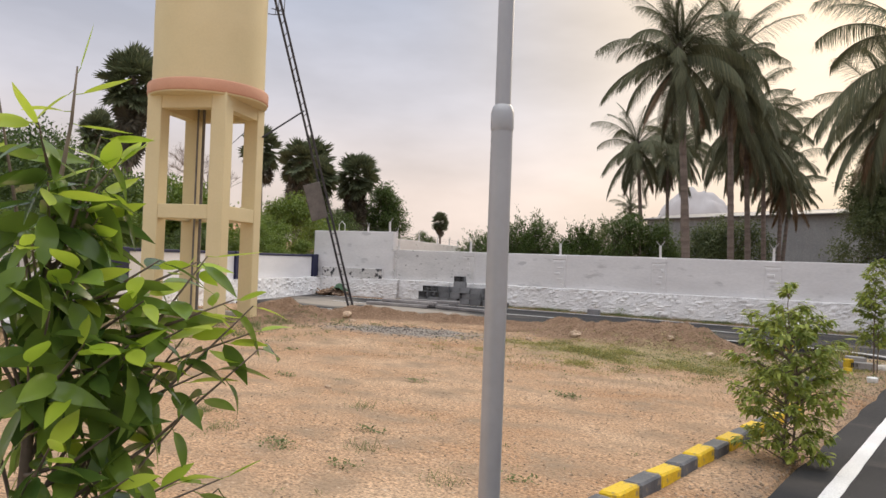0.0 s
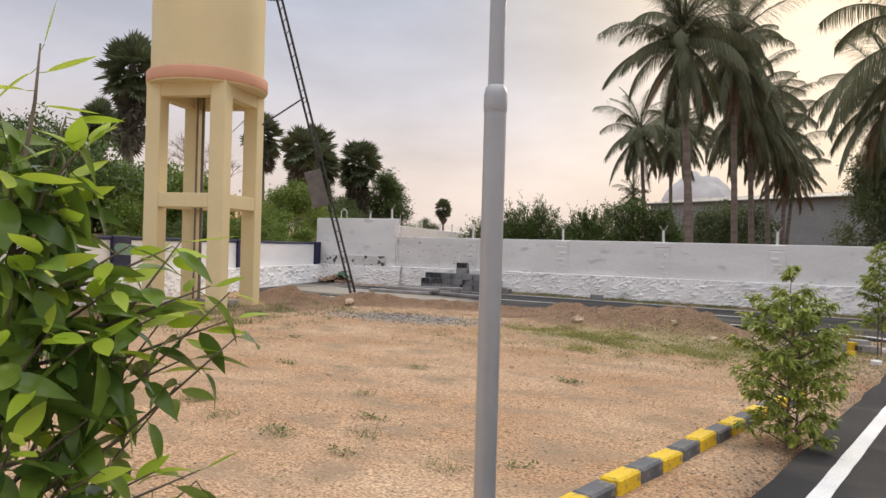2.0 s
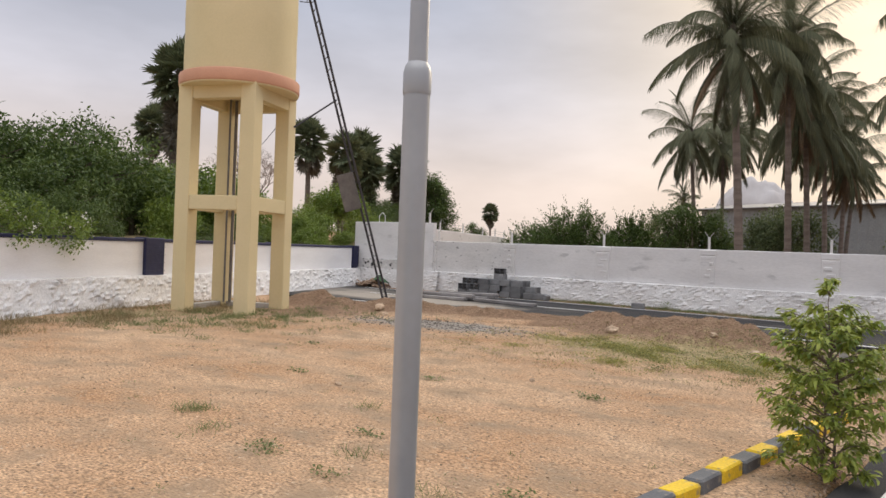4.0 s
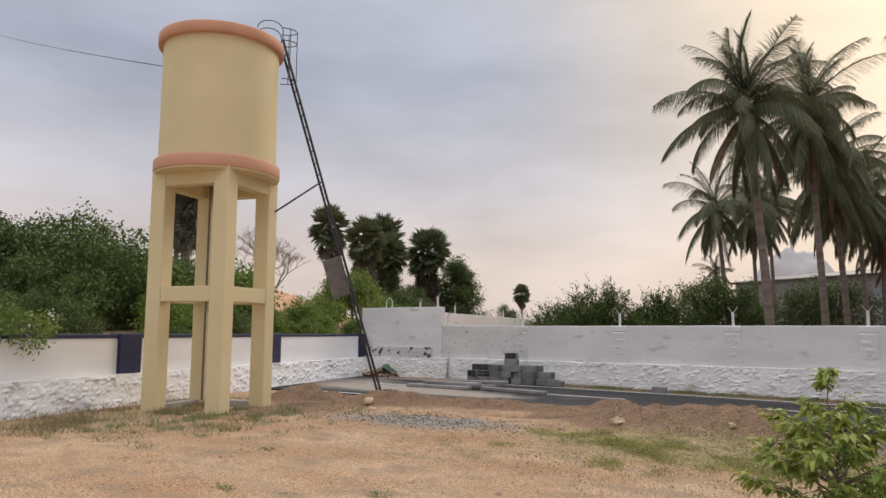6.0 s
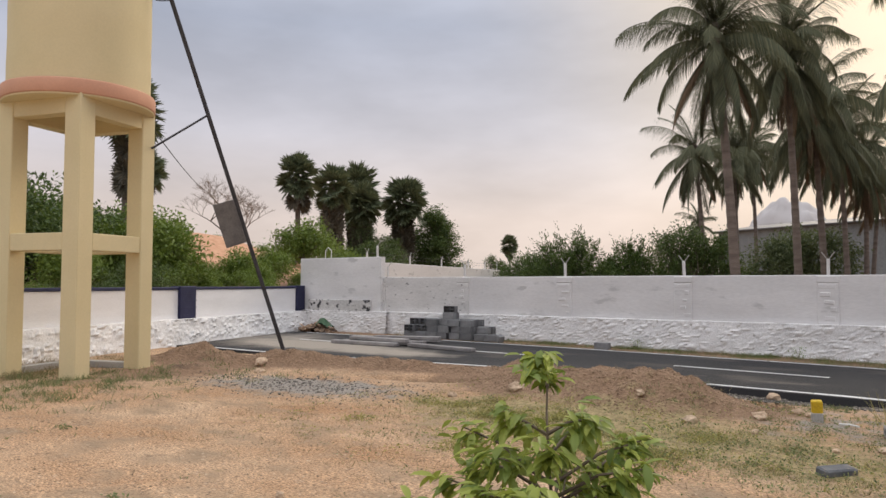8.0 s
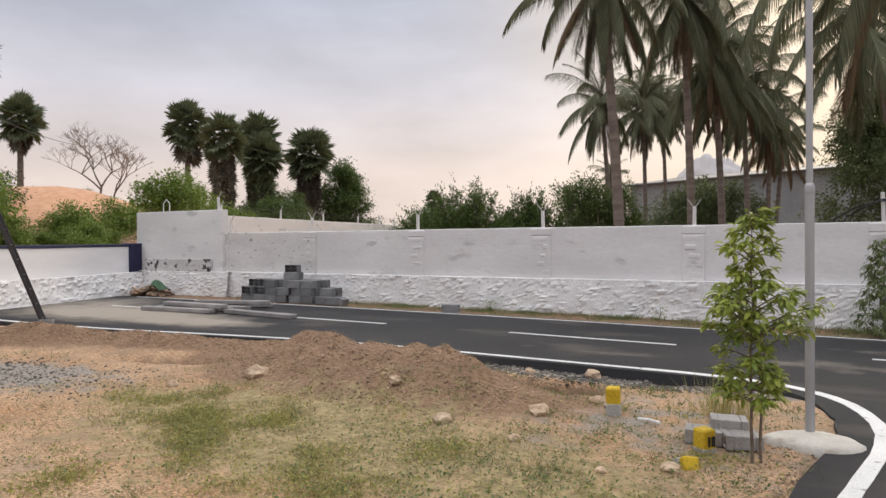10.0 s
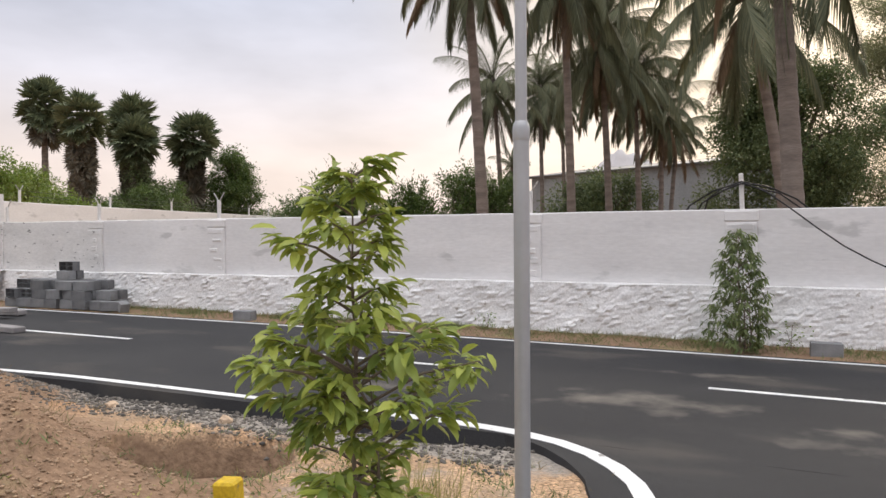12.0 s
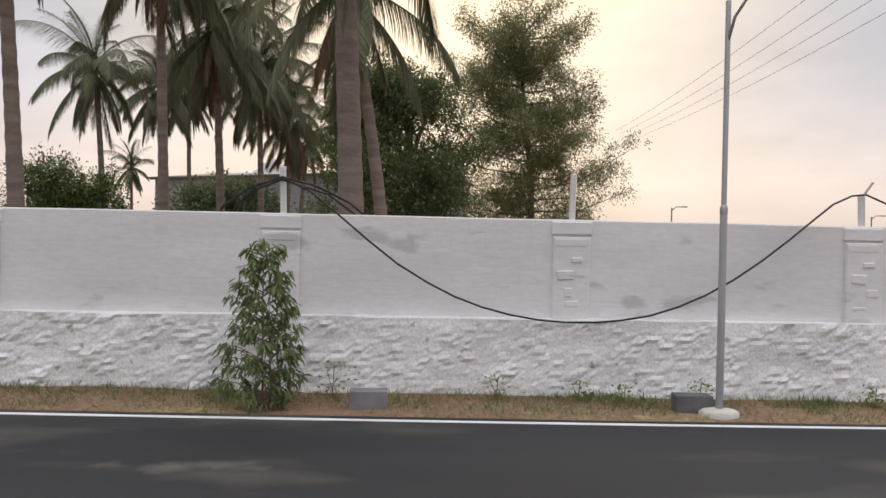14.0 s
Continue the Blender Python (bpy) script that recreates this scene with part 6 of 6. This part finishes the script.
def make_rock(x, y, s, seed, label="rough pale stone lying on the soil", me=ROCK, z=None):
    bm = bmesh.new()
    bmesh.ops.create_icosphere(bm, subdivisions=2, radius=1)
    for v in bm.verts:
        v.co *= 1 + 0.42 * noise.noise(v.co * 1.3 + Vector((seed, 0, 0))) + 0.22 * noise.noise(v.co * 3 + Vector((seed, 3, 0)))
        v.co = Vector((v.co.x * s * 1.25, v.co.y * s, v.co.z * s * 0.75))
    g = Geo().add([v.co.copy() for v in bm.verts], [[v.index for v in f.verts] for f in bm.faces])
    bm.free()
    return tagged(put("stone", g, me, None, "", pose(x, y, (land(x, y) if z is None else z) + s * 0.35, 0, 0, seed * 47)), label, "stone", "loose stones")


for i, (x, y, s) in enumerate(((-5.55, 16.0, 0.16), (-2.04, 16.30, 0.13), (-2.38, 18.95, 0.14), (-1.70, 17.10, 0.10), (-1.55, 17.0, 0.08), (-11.7, 16.2, 0.16), (-3.54, 16.0, 0.09), (-2.75, 15.6, 0.10), (-11.2, 15.7, 0.12), (-4.6, 18.7, 0.08), (-3.2, 18.75, 0.09), (-6.4, 15.5, 0.09), (-1.9, 15.4, 0.07), (-1.0, 15.0, 0.06), (-0.55, 15.3, 0.09), (-8.9, 18.3, 0.10), (-10.1, 18.3, 0.08), (-4.6, 10.3, 0.05), (-6.3, 8.4, 0.05))):
    make_rock(x, y, s * 0.72, i + 1)
tagged(put("pipe_stub", Geo().tube([(0, 0, 0), (0, 0, 0.13)], 0.075, 18).tube([(0, 0, 0.10), (0, 0, 0.14)], 0.082, 18), WHITE_PLASTIC, None, "", pose(-0.10, 14.50, level(0) - 0.075, 4)), "short white capped pipe standing in the ground", "pipe")
tagged(put("pipe_piece", Geo().tube([(-0.12, 0, 0.03), (0.0, 0.015, 0.035), (0.12, -0.01, 0.03)], 0.014, 8), WHITE_PLASTIC, None, "", pose(-1.04, 16.60, land(-1.04, 16.60), 0, 0, -15)), "short piece of white pipe on the soil", "pipe")
tagged(put("pail", Geo().lathe([(0, 0.01), (0.10, 0.01), (0.13, 0.24), (0.12, 0.24), (0.09, 0.03), (0, 0.03)], 20), PIPE, None, "", pose(-12.2, 17.45, land(-12.2, 17.45) - 0.01), True), "small dark pail standing beside the ladder", "pail")

# rubbish heap in the corner
rub = Geo()
r = random.Random(12)
for k in range(70):
    a, q = r.uniform(0, 6.28), math.sqrt(r.random())
    rub.box((r.uniform(0.1, 0.4), r.uniform(0.08, 0.25), r.uniform(0.02, 0.08)), pose(-18.75 + 0.7 * q * math.cos(a), 24.75 + 0.4 * q * math.sin(a), level(-18) + 0.05 + 0.36 * (1 - q) * r.random(), r.uniform(-35, 35), r.uniform(-35, 35), r.uniform(0, 360)), 0.006)
tagged(put("rubbish_heap", rub, SACK), "heap of dusty rubbish and sacking in the wall corner", "rubbish", "", "stuff")
cl = Geo()
cl.grid([[(-18.55 + 0.07 * i, 24.45 + 0.06 * j, level(-18) + 0.16 + 0.34 * math.exp(-((i - 4) ** 2 + (j - 3) ** 2) / 14) + 0.07 * noise.noise((i * 0.7, j * 0.7, 1))) for i in range(10)] for j in range(8)])
tagged(put("cloth", cl, CLOTH, None, "", None, True), "green cloth thrown over the rubbish heap", "cloth")


# ---- grass, weeds, pebbles and clods ----
def on_land(pts, sink=0.0):
    return [(x, y, land(x, y) - sink) for x, y in pts]


def blades(name, spots, rng2, per, h, mat, label, spread=0.06, lean=0.5, width=0.012):
    pos, dirs = [], []
    for x, y, z in spots:
        for k in range(per):
            pos.append((x + rng2.normal() * spread, y + rng2.normal() * spread, z))
            dirs.append((rng2.normal() * lean, rng2.normal() * lean, 1.0))
    ln = h * (0.4 + 0.9 * rng2.random(len(pos)))
    me = scatter(name, BLADE, pos, dirs, rng2.normal(size=(len(pos), 3)), ln, width * (0.7 + 0.6 * rng2.random(len(pos))), mat)
    return tagged(put(name, me, None), label, "grass", "", "stuff")


rng3 = np.random.default_rng(31)


def pick(n, x0, x1, y0, y1, weight):
    out = []
    while len(out) < n:
        x, y = rng3.uniform(x0, x1), rng3.uniform(y0, y1)
        if rng3.random() < weight(x, y):
            out.append((x, y))
    return out


def grassy(x, y):
    w = 0.9 * bump(x, y, -3.6, 14.2, 3.0, 1.9, 0.12) + 0.8 * bump(x, y, -5.7, 15.0, 1.5, 0.7) + 0.45 * bump(x, y, -0.8, 14.6, 1.0, 1.6) + 0.35 * bump(x, y, -1.8, 17.6, 1.2, 0.8)
    return w * (0.06 + 0.94 * smoothstep(-0.02, 0.45, noise.noise((x * 1.5, y * 1.5, 8)) + 0.5 * noise.noise((x * 4.5, y * 4.5, 3)))) * smoothstep(0.35, 0.1, heap(x, y)) * verge(x, y)


blades("grass", on_land(pick(2000, -8, 0.6, 11.5, 18.8, grassy), 0.01), rng3, 9, 0.045, GRASS, "thin patchy green grass on the earth", 0.08, 1.0, 0.007)
blades("dry_grass", on_land(pick(900, -8, 0.6, 11.0, 18.8, lambda x, y: min(1, grassy(x, y) + 0.1)), 0.01), rng3, 9, 0.08, DRY_GRASS, "dry yellow grass tufts on the earth", 0.07, 0.9, 0.005)
blades("weeds", on_land(pick(110, -14.5, -2, 4.5, 13.5, lambda x, y: 0.12 + 0.5 * (noise.noise((x * 0.8, y * 0.8, 2)) > 0.25)), 0.01), rng3, 14, 0.045, LEAF_DUSTY, "scattered small weeds on the bare earth", 0.05, 1.2, 0.007)
blades("weeds", on_land([(-6.39, 6.3), (-6.33, 6.36), (-6.45, 6.35), (-5.7, 6.0), (-10.4, 9.7), (-10.6, 10.8), (-4.2, 6.2), (-3.2, 5.8), (-5.2, 7.6)], 0.01), rng3, 70, 0.11, LEAF_DUSTY, "grey-green weed tuft on the bare earth", 0.08, 0.7, 0.005)
blades("weeds", on_land(pick(420, -16.2, -11.5, 7.0, 15.5, lambda x, y: (0.15 < x - left_wall_x(y) < 2.6) * (0.4 + noise.noise((x, y, 0)))), 0.01), rng3, 16, 0.17, DRY_GRASS, "rank dry weeds along the foot of the white wall", 0.12, 0.7, 0.006)
blades("dry_grass", on_land(pick(420, -16, 13, 24.75, 25.5, lambda x, y: smoothstep(24.6, 25.4, y) * (0.45 + 0.7 * noise.noise((x * 0.7, 3, 0)))), 0.02), rng3, 16, 0.13, DRY_GRASS, "dry weeds along the foot of the wall", 0.08, 0.6, 0.005)
blades("weeds", on_land(pick(420, -14, 12, 24.7, 25.5, lambda x, y: smoothstep(24.5, 25.4, y) * (0.2 + 0.8 * (noise.noise((x * 0.9, 7, 0)) > 0.12))), 0.02), rng3, 18, 0.12, LEAF_DUSTY, "green weeds along the foot of the wall", 0.08, 0.8, 0.009)
blades("weeds", on_land(pick(330, -15.2, -9.5, 9.0, 16.5, lambda x, y: bump(x, y, -12.6, 12.6, 2.2, 3.4) * (0.15 + (noise.noise((x * 1.3, y * 1.3, 4)) > 0.05))), 0.01), rng3, 18, 0.13, LEAF_DUSTY, "grey-green weeds round the legs of the water tower", 0.10, 0.8, 0.007)
blades("weeds", on_land(pick(130, -3.6, 0.2, 16.0, 18.7, lambda x, y: 0.2 + 0.8 * (noise.noise((x * 1.7, y * 1.7, 6)) > 0.1)), 0.01), rng3, 16, 0.075, LEAF_DUSTY, "low dull weeds round the dug hole", 0.07, 1.0, 0.007)
blades("weeds", on_land(pick(900, -15, 12, 24.4, 25.45, lambda x, y: 0.25 + 0.75 * (noise.noise((x * 1.1, y, 11)) > 0.0)), 0.02), rng3, 14, 0.10, LEAF_DUSTY, "dull weeds between the road and the wall", 0.12, 0.8, 0.007)
blades("weeds", on_land([(-0.42, 17.15), (-0.50, 17.25), (-0.30, 17.3), (-0.6, 17.4)], 0.01), rng3, 50, 0.42, GRASS, "tall thin weeds beside the lamp post", 0.10, 0.28, 0.007)


def creepers(name, spots, rng2, per, spread, size, mat, label):
    """Low weeds: small leaves lying in flat rosettes, none higher than a hand's breadth."""
    c = np.repeat(np.array(spots), per, axis=0)
    n = len(c)
    c = c + np.stack([rng2.normal(size=n) * spread, rng2.normal(size=n) * spread, rng2.random(n) * 0.045], 1)
    dd = np.stack([rng2.normal(size=n), rng2.normal(size=n), 0.25 + 0.4 * rng2.random(n)], 1)
    ln = size * (0.5 + rng2.random(n))
    tagged(put(name, scatter(name, DIAMOND, c, dd, rng2.normal(size=(n, 3)) * 0.5 + (0, 0, 1), ln, ln * 0.5, mat), None), label, "weeds", "", "stuff")


creepers("weeds", on_land(pick(620, -8, 0.4, 12.2, 18.6, lambda x, y: grassy(x, y) * (noise.noise((x * 0.9, y * 1.3, 5)) > -0.05)), 0.005), rng3, 18, 0.11, 0.032, LEAF_CREEPER, "low green creeping weeds among the thin grass")
creepers("weeds", on_land(pick(620, -8, 0.4, 11.2, 18.7, lambda x, y: min(1, 0.5 * grassy(x, y) + 0.30 * bump(x, y, -1.6, 14.8, 2.6, 2.6)) * (heap(x, y) < 0.06)), 0.005), rng3, 14, 0.08, 0.028, LEAF_DUSTY, "dull green creeping weeds on the earth")
creepers("weeds", on_land([(x0 + dx, y0 + dy) for x0, y0 in ((-4.79, 5.75), (-4.05, 5.63), (-3.66, 9.82), (-4.51, 6.7), (-2.75, 6.15), (-4.95, 5.85), (-3.5, 9.7), (-7.2, 8.6), (-8.8, 10.6), (-5.6, 9.4)) for dx, dy in ((0, 0), (0.09, 0.03), (-0.08, 0.05))], 0.005), rng3, 26, 0.05, 0.03, LEAF_DUSTY, "small green weed clump on the bare earth")


def make_weed(x, y, h, seed):
    rr = np.random.default_rng(seed)
    n = 70
    pos = np.stack([rr.normal(size=n) * 0.10, rr.normal(size=n) * 0.06, h * rr.random(n)], 1)
    dd = np.stack([rr.normal(size=n), rr.normal(size=n), rr.normal(size=n) * 0.4], 1)
    weed = thing("weed_plant", pose(x, y, land(x, y)), "small green leafy weed at the foot of the wall", "weed", "weeds at the wall")
    put("stems", Geo().tube([(0, 0, -0.02), (0.02, 0.0, h * 0.9)], 0.005, 5).tube([(0.03, 0, -0.02), (-0.06, 0.02, h * 0.7)], 0.004, 5), TWIG, weed)
    put("foliage", scatter("foliage", DIAMOND, pos, dd, rr.normal(size=(n, 3)) * 0.4 + (0, 0, 1), 0.06, 0.028, LEAF_BRIGHT), None, weed)


for i, (x, y, h) in enumerate(((4.55, 25.2, 0.24), (5.05, 25.1, 0.25), (3.6, 25.15, 0.3), (1.75, 25.2, 0.4), (5.95, 25.15, 0.3), (8.0, 25.1, 0.25), (-3.0, 25.2, 0.3), (-7.0, 25.2, 0.25), (0.6, 25.1, 0.25))):
    make_weed(x, y, h, 60 + i)

ICO = [(0, 0, 1), (0.894, 0, 0.447), (0.276, 0.851, 0.447), (-0.724, 0.526, 0.447), (-0.724, -0.526, 0.447), (0.276, -0.851, 0.447), (0.724, 0.526, -0.447), (-0.276, 0.851, -0.447), (-0.894, 0, -0.447), (-0.276, -0.851, -0.447), (0.724, -0.526, -0.447)]
ICO_F = [(0, 1, 2), (0, 2, 3), (0, 3, 4), (0, 4, 5), (0, 5, 1), (1, 6, 2), (2, 7, 3), (3, 8, 4), (4, 9, 5), (5, 10, 1), (2, 6, 7), (3, 7, 8), (4, 8, 9), (5, 9, 10), (1, 10, 6)]


def pebbles(name, pts, lo, hi, mat, label, flat=0.7):
    n = len(pts)
    s = lo + (hi - lo) * rng3.random(n) ** 3
    base = np.array(ICO)[None] * (1 + 0.35 * (rng3.random((n, 11, 1)) - 0.5)) * s[:, None, None] * np.array([1.25, 1, flat])
    a = rng3.random(n) * 6.28
    c, q = np.cos(a)[:, None], np.sin(a)[:, None]
    v = np.stack([base[..., 0] * c - base[..., 1] * q, base[..., 0] * q + base[..., 1] * c, base[..., 2]], -1)
    v += np.array([(x, y, land(x, y)) for x, y in pts])[:, None] + np.array([0, 0, 1]) * (s * 0.2)[:, None, None]
    f = (np.array(ICO_F)[None] + (np.arange(n) * 11)[:, None, None]).reshape(-1, 3)
    me = bpy.data.meshes.new(name)
    me.from_pydata(v.reshape(-1, 3).tolist(), [], f.tolist())
    me.materials.append(mat)
    return tagged(put(name, me, None), label, "gravel", "", "stuff")


pebbles("gravel", pick(17000, -13, -0.4, 4.0, 16.5, lambda x, y: verge(x, y) * (0.25 + 0.75 * smoothstep(-0.2, 0.4, noise.noise((x * 0.5, y * 0.5, 11))))), 0.003, 0.012, ROCK, "small pale stones scattered over the earth")
pebbles("soil_clods", pick(19000, -15.5, -1.6, 14.8, 19.0, lambda x, y: smoothstep(0.03, 0.16, heap(x, y)) * verge(x, y) * (pit(x, y) < 0.1)), 0.004, 0.018, CLOD, "brown clods and lumps on the dug-up soil")
pebbles("road_gravel", pick(4200, -7.5, -0.3, 17.9, 19.15, lambda x, y: smoothstep(18.2, 18.7, y) * verge(x, y)), 0.006, 0.026, GRIT, "dark grey gravel along the edge of the asphalt")
pebbles("road_gravel", pick(5000, -2.2, 0.8, 4.0, 17.0, lambda x, y: smoothstep(side_line(y) - 1.1, side_line(y) - 0.35, x) * verge(x, y)), 0.003, 0.014, ROCK, "loose stones along the edge of the side road")
pebbles("road_gravel", pick(2200, -12.0, -6.4, 13.6, 16.2, lambda x, y: bump(x, y, -9.2, 14.9, 2.4, 1.0, 0.1)), 0.005, 0.020, GRIT, "grey gravel spread on the earth")
